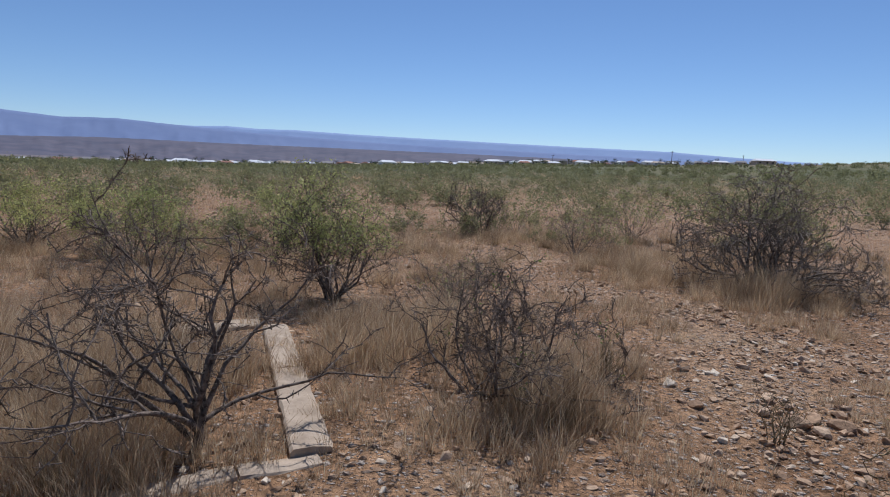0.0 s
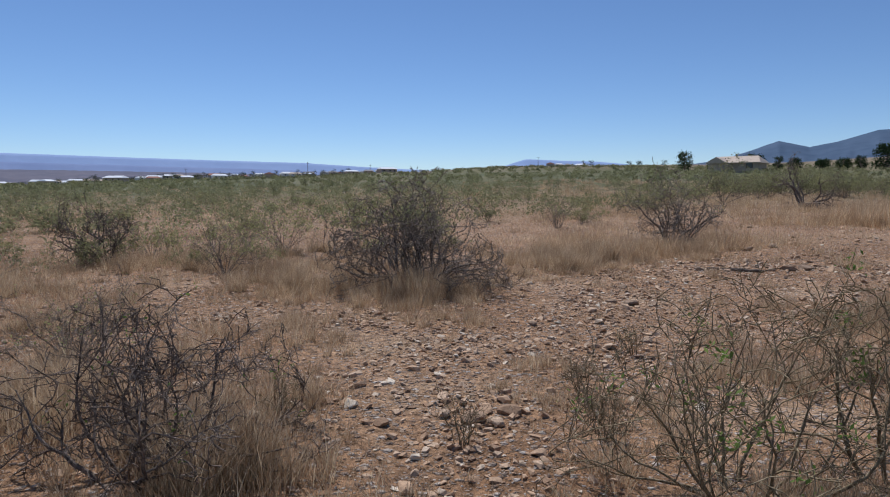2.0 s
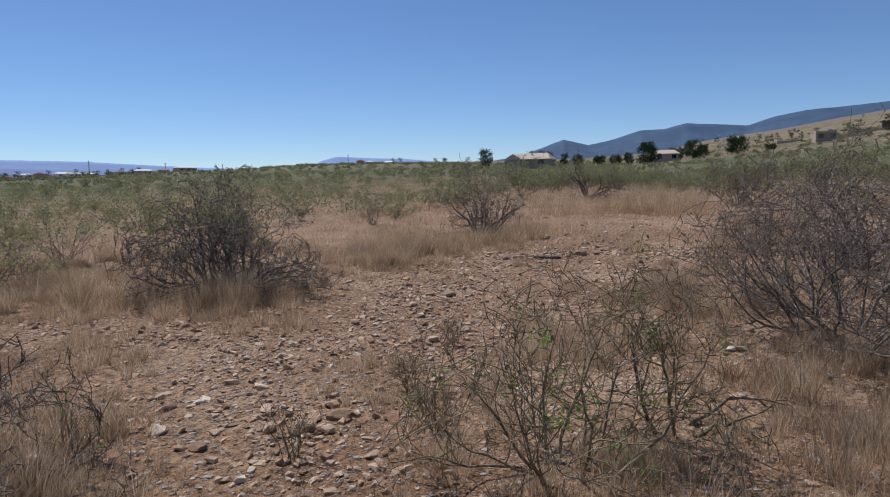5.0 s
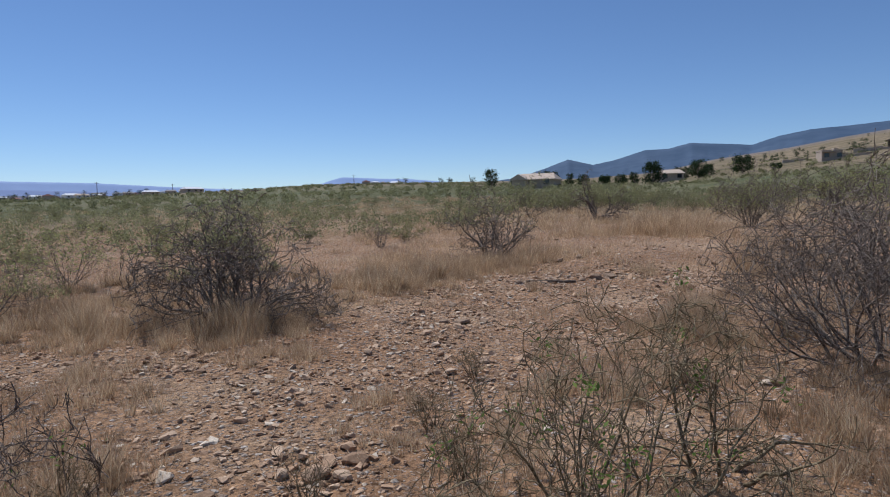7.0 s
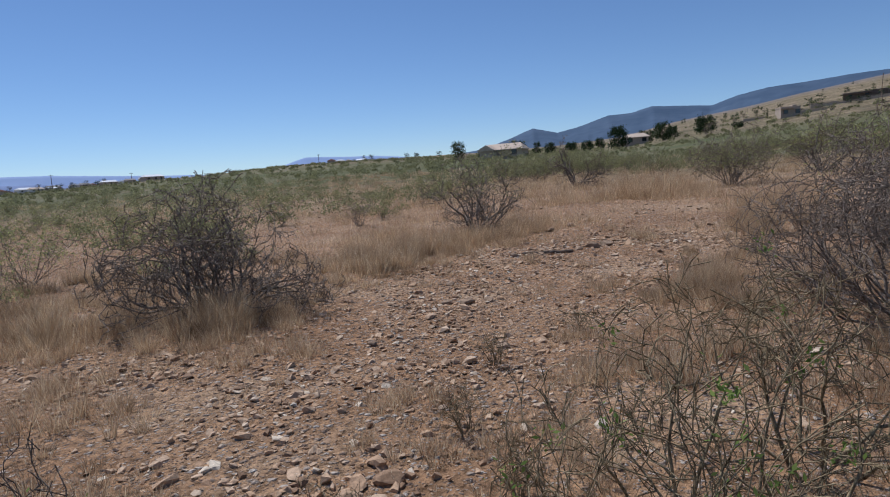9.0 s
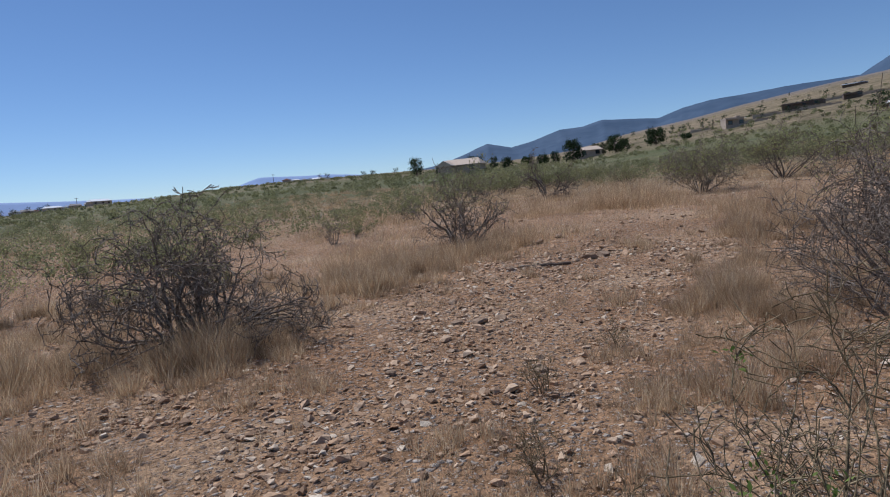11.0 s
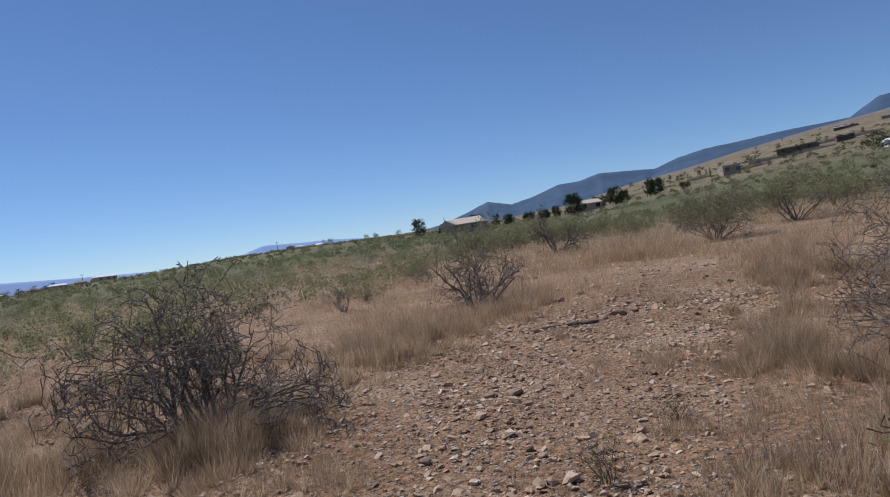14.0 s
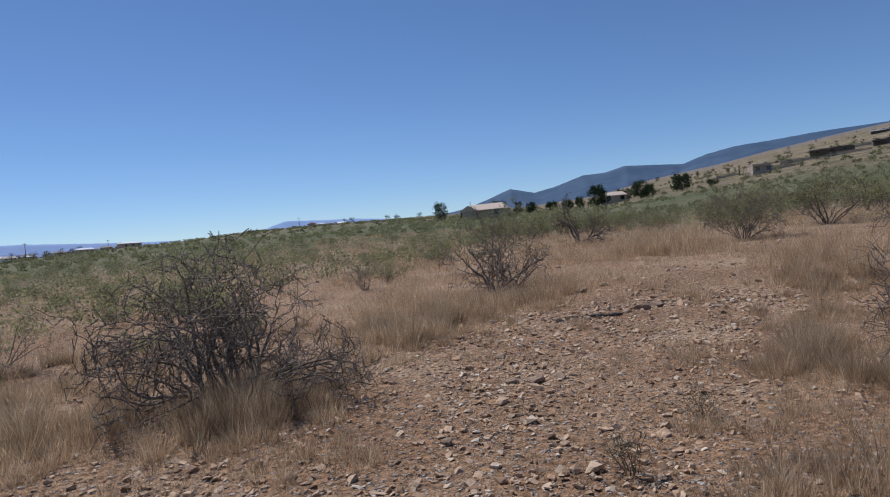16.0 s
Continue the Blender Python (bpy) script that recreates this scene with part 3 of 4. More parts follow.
def blocked(x, y):
    """True where the track, the walk or a fitted bush stands."""
    for bx, by, br in ((4.5, 8.5, 2.6), (12.0, 9.75, 2.6), (6.9, 1.5, 2.2), (11.0, 1.9, 1.8), (23.2, 12.65, 2.5), (23.4, 6.9, 2.4), (29.0, 4.9, 2.6), (-1.2, 3.1, 2.0), (-1.2, 7.4, 1.4)):
        if math.hypot(x - bx, y - by) < br:
            return True
    return float(off_track(np.array(x), np.array(y))) < 0.8


def green_edge(az):
    """How far out the open grass gives way to green scrub."""
    return float(np.interp(az, [-60, -20, 0, 15, 30, 40, 50, 60, 70, 85, 110], [8, 9, 12.5, 12, 13, 16, 25, 34, 36, 36, 30]))


def mid_shrubs():
    rng = np.random.default_rng(7)
    kinds = []
    for k, (h, r, st, n, bark) in enumerate([(1.2, 1.2, 9, 900, BARK_GREY), (1.3, 1.4, 9, 1200, BARK_DARK), (1.0, 1.2, 8, 800, BARK_GREY), (1.2, 1.1, 9, 450, BARK_DARK), (0.9, 1.0, 8, 650, BARK_GREY), (1.45, 1.4, 8, 1200, BARK_DARK)]):
        kinds.append(simple_bush("scrub_bush", "dusty green mesquite scrub bush on open range", 300 + k, h, r, st, bark, n, 0.042, SCRUB))
        kinds[-1]["group"] = "scrub bushes of the open range"
    made = 0
    while made < 285:
        az, u = rng.uniform(-46, 104), rng.random()
        edge = green_edge(az)
        r = edge + (58 - edge) * u ** 1.3
        x, y = polar(az, r)
        if blocked(x, y):
            continue
        m = Matrix.Translation((x, y, gz(x, y) - 0.03)) @ Matrix.Rotation(rng.uniform(0, 6.28), 4, "Z")
        s = rng.uniform(0.42, 0.72) if az < 55 else rng.uniform(0.75, 1.25)
        if made < len(kinds):
            ob = kinds[made]
            ob.matrix_basis = m
            ob.scale = (s, s, s * rng.uniform(0.85, 1.1))
        else:
            ob = copy_thing(kinds[rng.integers(0, len(kinds))], m)
            ob.scale = (s, s, s * rng.uniform(0.85, 1.1))
        made += 1


mid_shrubs()


def far_scrub():
    """Scrub out to the town: clumps of leaves on short stems, one piece of stuff."""
    rng = np.random.default_rng(9)
    cs, ss = [], []
    for lo, hi, count, leaves, size, tall in ((16, 70, 1500, 110, 0.045, 0.7), (60, 160, 1500, 80, 0.12, 0.85), (150, 410, 2500, 50, 0.24, 0.95)):
        az = rng.uniform(-48, 106, count)
        r = lo + (hi - lo) * rng.random(count) ** (1.05 if lo < 20 else 0.75 if lo < 100 else 0.9)
        x, y = r * np.sin(np.radians(az)), r * np.cos(np.radians(az))
        hill = (az > 66) & (r > 150)
        dens = value_noise(x * 0.03, y * 0.03, 41)
        keep = (dens > 0.25) & (r > np.interp(az, [-60, -10, 10, 25, 40, 50, 60, 70, 85, 110], [17, 17, 18, 18, 20, 28, 38, 38, 40, 34])) & (~hill | (rng.random(count) < 0.35)) & (off_track(x, y) > 1.5)
        x, y, r = x[keep], y[keep], r[keep]
        z = ground_z(x, y)
        h = tall * rng.uniform(0.55, 1.3, len(x))
        w = h * rng.uniform(0.7, 1.15, len(x))
        d = rng.normal(size=(len(x), leaves, 3))
        d /= np.linalg.norm(d, axis=2, keepdims=True)
        d *= rng.uniform(0.45, 1.0, (len(x), leaves, 1)) * (0.8 + 0.4 * value_noise(d[..., 0] * 2 + x[:, None], d[..., 1] * 2 + d[..., 2], 5)[..., None])
        c = np.stack([x[:, None] + d[..., 0] * w[:, None], y[:, None] + d[..., 1] * w[:, None], z[:, None] + h[:, None] * (0.52 + 0.5 * d[..., 2])], -1).reshape(-1, 3)
        cs.append(c)
        ss.append(np.full(len(c), size))
    c, s = np.concatenate(cs), np.concatenate(ss)[:, None]
    n = len(c)
    a = rng.normal(size=(n, 3))
    a /= np.linalg.norm(a, axis=1, keepdims=True)
    b = np.cross(a, rng.normal(size=(n, 3)))
    b /= np.linalg.norm(b, axis=1, keepdims=True)
    s = s * rng.uniform(0.6, 1.3, (n, 1))
    v = np.stack([c - a * s, c + b * s * 0.55, c + a * s, c - b * s * 0.55], 1).reshape(-1, 3)
    ob = new("far_scrub", mesh_from("far_scrub", v, np.arange(n * 4).reshape(-1, 4), SCRUB))
    tagged(ob, "grey-green scrub covering the plain towards the town", "scrub", kind="stuff")


far_scrub()

# ---- dry grass ----


def grass(name, label, x, y, height, blades, spread, width, seed, bent=True):
    """Tufts at x, y: blades fan out and, close by, bend over at the tip."""
    rng = np.random.default_rng(seed)
    n = len(x)
    z = ground_z(x, y)
    N = n * blades
    rep = lambda q: np.repeat(q, blades)
    ang = rng.uniform(0, 2 * np.pi, N)
    off = rep(spread) * np.sqrt(rng.random(N))
    bx, by = rep(x) + off * np.cos(ang), rep(y) + off * np.sin(ang)
    h = rep(height) * (0.35 + 0.8 * rng.random(N) ** 0.8) * (1 - 0.35 * (off / rep(spread)) ** 2)
    lean = (0.04 + 0.5 * rng.random(N) ** 1.7 + 0.35 * off / rep(spread)) * h
    la = ang + rng.normal(0, 0.7, N)
    lx, ly = lean * np.cos(la), lean * np.sin(la)
    w = rep(width) * rng.uniform(0.6, 1.3, N)
    fa = rng.uniform(0, np.pi, N)
    wx, wy = w * np.cos(fa), w * np.sin(fa)
    bz = rep(z) - 0.02
    mx, my, mz = bx + lx * 0.35, by + ly * 0.35, bz + h * 0.58
    tx, ty, tz = bx + lx, by + ly, bz + h
    v = np.stack([np.stack([bx - wx, by - wy, bz], -1), np.stack([bx + wx, by + wy, bz], -1), np.stack([mx + wx * 0.8, my + wy * 0.8, mz], -1), np.stack([mx - wx * 0.8, my - wy * 0.8, mz], -1), np.stack([tx, ty, tz], -1)], 1).reshape(-1, 3)
    i = np.arange(N)[:, None] * 5
    if not bent:
        v = v.reshape(-1, 5, 3)[:, [0, 1, 4]].reshape(-1, 3)
        f = np.arange(N * 3).reshape(-1, 3)
        return tagged(new(name, mesh_from(name, v, f, GRASS)), label, "grass", kind="stuff")
    f = np.concatenate([i + [0, 1, 2], i + [0, 2, 3], i + [3, 2, 4]])
    ob = new(name, mesh_from(name, v, f, GRASS))
    return tagged(ob, label, "grass", kind="stuff")


# thick stands of taller grass: x, y, half width, height
FOOTING_STANDS = [(0.1, 3.1, 0.5, 0.36), (0.65, 3.2, 0.5, 0.4), (-0.35, 3.0, 0.4, 0.34), (0.3, 3.9, 0.8, 0.5), (-0.2, 3.6, 0.5, 0.42), (-1.9, 3.3, 0.8, 0.46), (-1.5, 4.3, 0.8, 0.42), (-2.4, 4.2, 0.9, 0.46), (-2.9, 3.4, 0.8, 0.5), (-1.7, 2.6, 0.5, 0.4), (-0.9, 2.6, 0.3, 0.3), (-0.45, 4.2, 0.5, 0.45), (-0.3, 5.2, 0.9, 0.45), (-4.0, 4.5, 1.4, 0.5), (-1.71, 2.84, 0.5, 0.45), (-2.35, 3.52, 0.5, 0.45), (-0.65, 4.4, 0.5, 0.42), (0.78, 3.35, 0.4, 0.42), (0.39, 3.03, 0.4, 0.38), (-0.65, 5.81, 0.8, 0.42)]
NEAR_STANDS = [(1.2, 3.1, 0.4, 0.36), (5.4, 3.4, 0.8, 0.28), (3.25, 4.3, 0.5, 0.3), (1.4, 4.4, 0.42, 0.42), (0.95, 3.7, 0.6, 0.45), (1.05, 4.5, 0.5, 0.42), (3.2, 3.2, 0.7, 0.34), (1.5, 5.0, 0.4, 0.42), (2.79, 3.76, 0.35, 0.34), (2.38, 2.82, 0.35, 0.32), (1.75, 2.92, 0.3, 0.3), (2.18, 2.38, 0.4, 0.32), (2.94, 1.41, 0.5, 0.34), (3.72, 1.2, 0.6, 0.34), (4.67, 1.08, 0.8, 0.36), (1.34, 3.83, 0.3, 0.42), (1.61, 4.62, 0.3, 0.4), (4.6, 3.27, 0.45, 0.3), (2.92, 3.96, 0.35, 0.3)]
TRACKSIDE_STANDS = [(7.6, 4.1, 0.9, 0.3), (9.6, 4.0, 1.1, 0.34), (3.2, 7.2, 0.8, 0.4), (4.0, 7.3, 0.8, 0.42), (4.75, 7.55, 0.6, 0.42), (7.5, 3.2, 1.2, 0.36), (4.2, 7.9, 1.1, 0.44), (5.4, 8.1, 0.9, 0.38), (3.0, 8.7, 1.2, 0.45), (6.6, 3.0, 0.7, 0.34), (3.86, 6.21, 0.55, 0.42), (3.27, 6.58, 0.6, 0.42), (2.59, 7.11, 0.7, 0.42), (2.31, 8.94, 0.7, 0.4), (5.4, 3.86, 0.5, 0.34), (6.32, 2.98, 0.8, 0.36)]
FAR_STANDS = [(11.2, 8.6, 1.3, 0.5), (9.6, 9.0, 1.4, 0.45), (12.6, 8.2, 1.2, 0.5), (8.0, 9.2, 1.2, 0.4), (18.6, 8.2, 1.5, 0.9), (17.8, 6.7, 1.2, 0.85), (20.4, 8.6, 1.6, 0.95), (14.9, 4.3, 1.2, 0.7), (13.6, 3.8, 1.0, 0.62), (16.4, 4.2, 1.3, 0.75), (16.8, 9.6, 1.2, 0.6), (9.82, 11.39, 1.2, 0.45), (11.08, 5.48, 0.6, 0.35), (7.68, 8.41, 0.9, 0.42), (10.42, 7.4, 0.7, 0.4), (8.61, 8.0, 0.8, 0.42), (9.32, 9.44, 1.0, 0.4)]
STANDS = FOOTING_STANDS + NEAR_STANDS + TRACKSIDE_STANDS + FAR_STANDS


def stand_height(x, y):
    best = np.zeros(np.shape(x))
    rough = value_noise(x * 1.9, y * 1.9, 71) * 0.6 + value_noise(x * 4.5, y * 4.5, 72) * 0.4
    for sx, sy, w, h in STANDS:
        best = np.maximum(best, h * (1 - smooth(0.45, 1.2, np.hypot(x - sx, y - sy) / w + 0.7 * (rough - 0.5))))
    return best


def grass_cover(x, y):
    """How thickly grass grows, from 0 to 1."""
    off = off_track(x, y) + 1.1 * (value_noise(x * 0.9, y * 0.9, 21) - 0.5)
    patch = smooth(0.36, 0.52, value_noise(x * 0.8, y * 0.8, 22) * 0.5 + value_noise(x * 2.6, y * 2.6, 23) * 0.5)
    base = np.clip(smooth(-0.1, 0.5, off) * (0.12 + 0.88 * patch) + 0.03 + 0.3 * smooth(0.55, 0.75, value_noise(x * 1.7, y * 1.7, 27)), 0, 1)
    return np.maximum(base, np.minimum(1, stand_height(x, y) * 1.9))


def all_grass():
    rng = np.random.default_rng(31)
    walk_x, walk_y = np.array([r[1] for r in ROWS]) * METRES, np.array([r[2] for r in ROWS]) * METRES
    n = 42000
    r, az = 14 * np.sqrt(rng.random(n)), rng.uniform(-180, 180, n)
    for sx, sy, w, h in STANDS:
        if math.hypot(sx, sy) < 13:
            k = int(125 * w * w)
            q, a = w * 0.85 * np.sqrt(rng.random(k)), rng.uniform(0, 6.28, k)
            ex, ey = sx + q * np.cos(a), sy + q * np.sin(a)
            r, az = np.append(r, np.hypot(ex, ey)), np.append(az, np.degrees(np.arctan2(ex, ey)))
    n = len(r)
    front = (az > -52) & (az < 112)
    x, y = r * np.sin(np.radians(az)), r * np.cos(np.radians(az))
    away = np.min(np.hypot(x[:, None] - walk_x, y[:, None] - walk_y), 1)
    clump = smooth(0.38, 0.62, value_noise(x * 3.4, y * 3.4, 24) * 0.6 + value_noise(x * 1.4, y * 1.4, 25) * 0.4)
    keep = (rng.random(n) < grass_cover(x, y) * np.maximum(0.3 + 0.7 * clump, stand_height(x, y) * (0.7 + 1.6 * clump)) * np.where(front, 1, 0.1)) & (away > 0.2)
    x, y, r = x[keep], y[keep], r[keep]
    tall = (0.1 + 0.3 * value_noise(x * 0.8, y * 0.8, 33)) * rng.uniform(0.5, 1.25, len(x))
    tall = np.maximum(tall, stand_height(x, y) * rng.uniform(0.5, 1.2, len(x)))
    tall *= np.where(off_track(x, y) < 0.1, 0.55, 1.0) * (0.6 + 0.55 * clump[keep])
    spread, width, close = rng.uniform(0.03, 0.11, len(x)), 0.0008 + 0.00021 * r, r < 6.2
    for pick, bent, seed in ((close, True, 34), (~close, False, 37)):
        grass("dry_grass", "tufts of dry reddish-brown grass on stony soil", x[pick], y[pick], tall[pick], 44, spread[pick], width[pick], seed, bent)
    n = 15000
    r, az = 13 + 62 * rng.random(n) ** 1.15, rng.uniform(-50, 110, n)
    for sx, sy, w, h in STANDS:
        if math.hypot(sx, sy) >= 13:
            k = int(36 * w * w)
            q, a = w * 0.9 * np.sqrt(rng.random(k)), rng.uniform(0, 6.28, k)
            ex, ey = sx + q * np.cos(a), sy + q * np.sin(a)
            r, az = np.append(r, np.hypot(ex, ey)), np.append(az, np.degrees(np.arctan2(ex, ey)))
    n = len(r)
    x, y = r * np.sin(np.radians(az)), r * np.cos(np.radians(az))
    clump = smooth(0.34, 0.6, value_noise(x * 0.9, y * 0.9, 26) * 0.6 + value_noise(x * 2.2, y * 2.2, 28) * 0.4)
    keep = rng.random(n) < grass_cover(x, y) * (0.25 + 0.75 * clump) * np.where((az < 40) & (r > 13.5), 0.3, 0.95)
    x, y, r = x[keep], y[keep], r[keep]
    tall = (0.18 + 0.38 * value_noise(x * 0.25, y * 0.25, 35)) * rng.uniform(0.5, 1.2, len(x))
    tall = np.maximum(tall, stand_height(x, y) * rng.uniform(0.35, 1.15, len(x))) * (0.55 + 0.55 * clump[keep])
    grass("dry_grass", "pale dry grass between the scrub bushes", x, y, tall, 46, rng.uniform(0.15, 0.5, len(x)), 0.00021 * r, 36, False)


all_grass()

# ---- old concrete footing ----


def footing():
    thing = new("concrete_footing")
    tagged(thing, "old low rectangular concrete footing overgrown with grass", "foundation")
    rng = np.random.default_rng(61)

    def strip(x0, y0, x1, y1, w, lift, pieces, label=""):
        """A low worn strip laid as pieces with narrow cracks between."""
        d = Vector((x1 - x0, y1 - y0, 0))
        length = d.length
        d.normalize()
        side = Vector((-d.y, d.x, 0))
        cuts = np.concatenate([[0], np.sort(np.linspace(0, 1, pieces + 1)[1:-1] + rng.uniform(-0.08, 0.08, pieces - 1)), [1]])
        for a, b in zip(cuts[:-1], cuts[1:]):
            bm = bmesh.new()
            n = max(3, int((b - a) * length / 0.07))
            rows = []
            for i in range(n + 1):
                t = (a + (b - a) * i / n) * length + (0.006 if i == 0 else -0.006 if i == n else 0)
                c = Vector((x0, y0, 0)) + d * t
                g = gz(c.x, c.y)
                row = []
                for u, h in ((-0.5, -0.06), (-0.5, lift - 0.012), (-0.44, lift), (0.0, lift + 0.004), (0.44, lift), (0.5, lift - 0.012), (0.5, -0.06)):
                    wob = rng.normal(0, 0.006)
                    p = c + side * (u * w + wob * 0.5)
                    row.append(bm.verts.new((p.x, p.y, g + h + (wob * 0.5 if h > 0 else 0))))
                rows.append(row)
            for r0, r1 in zip(rows[:-1], rows[1:]):
                for k in range(6):
                    bm.faces.new((r0[k], r0[k + 1], r1[k + 1], r1[k]))
            bm.faces.new(rows[0][::-1])
            bm.faces.new(rows[-1])
            bmesh.ops.recalc_face_normals(bm, faces=bm.faces)
            part("slab", bm, CONCRETE, thing, label)

    strip(-1.5, 5.4, -0.65, 3.05, 0.22, 0.042, 2)
    strip(-1.66, 5.48, -2.95, 4.94, 0.24, 0.035, 2)
    strip(-3.08, 4.88, -2.35, 2.7, 0.2, 0.03, 3)
    strip(-0.6, 3.02, -1.75, 2.42, 0.15, 0.01, 4)


footing()

# ---- dead wood and dark ledge rocks by the track ----


def log(label, x, y, turn, length, radius, seed):
    rng = np.random.default_rng(seed)
    thing = new("dead_log")
    thing.location = (x, y, gz(x, y))
    tagged(thing, label, "log")
    t = Tubes()
    n = 9
    pts = np.stack([np.linspace(-length / 2, length / 2, n), rng.normal(0, 0.02, n), radius * 0.3 + rng.normal(0, 0.012, n)], -1)
    c, q = math.cos(radians(turn)), math.sin(radians(turn))
    pts = pts @ np.array([[c, q, 0], [-q, c, 0], [0, 0, 1]])
    t.add(pts, radius * (1 - 0.35 * np.linspace(0, 1, n)) * rng.uniform(0.85, 1.15, n), 8)
    child("trunk", t.mesh("trunk", WOOD), thing)
    for k in (2, 5, 6):
        b = Tubes()
        d = rng.normal(size=3)
        d[2] = abs(d[2]) * 0.4
        d /= np.linalg.norm(d)
        b.add([pts[k], pts[k] + d * 0.14, pts[k] + d * 0.3 + [0, 0, -0.02]], [radius * 0.4, radius * 0.3, 0.006], 5)
        child("limb", b.mesh("limb", WOOD), thing)
    return thing


log("weathered brown dead branch half sunk in stony soil", 9.5, 6.55, -52, 0.85, 0.034, 71)


def rock(label, x, y, size, tall, turn, seed, material):
    """One angular stone block, chipped at the corners."""
    rng = np.random.default_rng(seed)
    bm = bmesh.new()
    bmesh.ops.create_icosphere(bm, subdivisions=2, radius=0.5)
    cuts = rng.normal(size=(9, 3))
    cuts /= np.linalg.norm(cuts, axis=1, keepdims=True)
    for v in bm.verts:
        c = np.array(v.co)
        for n, d in zip(cuts, rng.uniform(0.26, 0.42, 9) if seed < 0 else np.linspace(0.27, 0.42, 9)):
            over = c @ n - d
            if over > 0:
                c = c - n * over
        v.co = Vector(c * (1, 0.7, tall)) + Vector(rng.normal(0, 0.008, 3))
    me = bpy.data.meshes.new("rock")
    bm.to_mesh(me)
    bm.free()
    me.materials.append(material)
    ob = tagged(new("rock", me), label, "rock")
    ob.matrix_basis = Matrix.Translation((x, y, gz(x, y) + size * tall * 0.2)) @ Matrix.Rotation(radians(turn), 4, "Z")
    ob.scale = (size, size, size)


LEDGE = plain_material("dark_ledge_mat", (0.2, 0.13, 0.08), (0.4, 0.285, 0.19), 18.0, 0.9, 0.006)
for _i, (_x, _y, _s, _t) in enumerate(((2.24, 3.68, 0.2, 0.5), (2.4, 3.78, 0.16, 0.5), (2.33, 3.56, 0.14, 0.55), (2.52, 3.66, 0.22, 0.4), (2.1, 3.82, 0.12, 0.6), (2.62, 3.85, 0.15, 0.5), (1.7, 3.9, 0.13, 0.5))):
    rock("pale angular stone lying beside the track", _x, _y, _s, _t, _i * 53, 400 + _i, STONE)
for _i, (_x, _y, _s, _t) in enumerate(((6.07, 5.74, 0.24, 0.5), (6.32, 5.62, 0.2, 0.4), (5.95, 5.95, 0.16, 0.5), (4.32, 5.57, 0.13, 0.6), (10.2, 6.05, 0.34, 0.4), (10.42, 5.9, 0.3, 0.4), (9.95, 6.2, 0.2, 0.4), (9.1, 6.95, 0.2, 0.5), (11.6, 7.6, 0.24, 0.5), (12.1, 7.4, 0.22, 0.6), (4.75, 4.4, 0.14, 0.5), (7.0, 6.7, 0.17, 0.5), (3.4, 6.2, 0.12, 0.5))):
    rock("dark brown angular stone on the gravel track", _x, _y, _s, _t, _i * 67, 430 + _i, LEDGE)

# ---- houses ----


def house(label, w, d, h, rise, wall_mat, roof_mat, flat=False, wing=0.0, group=""):
    """A low house at the origin, its long side along x."""
    thing = new("house")
    tagged(thing, label, "house", group)
    bm = bmesh.new()
    box(bm, -w / 2, -d / 2, -0.6, w / 2, d / 2, h)
    if wing:
        box(bm, -w / 2 + 0.3, -d / 2 - wing, -0.6, -w / 8, -d / 2 + 0.01, h - 0.2)
    part("wall", bm, wall_mat, thing)
    bm = bmesh.new()
    o = 0.45
    if flat:
        box(bm, -w / 2 - 0.12, -d / 2 - 0.12, h, w / 2 + 0.12, d / 2 + 0.12, h + 0.35)
        box(bm, -w / 2 - 0.5, -d / 2 - 1.6, h - 0.35, w / 6, -d / 2 - 0.12, h - 0.12)
        box(bm, w / 6, -d / 4, h + 0.35, w / 2 - 0.6, d / 4, h + 0.35 + 0.2 * h)
        bmesh.ops.bevel(bm, geom=bm.edges[:], offset=0.05, segments=1)
    else:
        def gable(x0, x1, y0, y1, z, up, along_x):
            ends = []
            for k in (0, 1):
                if along_x:
                    x = (x0, x1)[k]
                    ends.append([bm.verts.new(p) for p in ((x, y0, z), ((x + (up * 0.9 if k == 0 else -up * 0.9)), (y0 + y1) / 2, z + up), (x, y1, z), (x, y1, z - 0.16), (x, y0, z - 0.16))])
                else:
                    y = (y0, y1)[k]
                    ends.append([bm.verts.new(p) for p in ((x1, y, z), ((x0 + x1) / 2, y, z + up), (x0, y, z), (x0, y, z - 0.16), (x1, y, z - 0.16))])
            a, b = ends
            for i in range(5):
                j = (i + 1) % 5
                bm.faces.new((a[i], a[j], b[j], b[i]))
            bm.faces.new(a[::-1])
            bm.faces.new(b)
        gable(-w / 2 - o, w / 2 + o, -d / 2 - o, d / 2 + o, h, rise, True)
        if wing:
            gable(-w / 2 - 0.1, -w / 8 + 0.4, -d / 2 - wing - o, 0, h - 0.05, rise * 0.8, False)
        bmesh.ops.recalc_face_normals(bm, faces=bm.faces)
    part("roof", bm, roof_mat, thing)
    n = max(2, int(w / 4))
    for i in range(n):
        x = -w / 2 + (i + 0.5) * w / n + (0.6 if i % 2 else 0)
        if wing and x < -w / 8 + 0.8:
            continue
        bm = bmesh.new()
        box(bm, x - 0.6, -d / 2 - 0.04, 0.95, x + 0.6, -d / 2 + 0.1, 2.05)
        bm2 = bmesh.new()
        box(bm2, x - 0.7, -d / 2 - 0.02, 0.85, x + 0.7, -d / 2 + 0.05, 2.15)
        part("pane", bm, GLASS, part("window", bm2, WOOD, thing, "dark window frame"))
    return thing


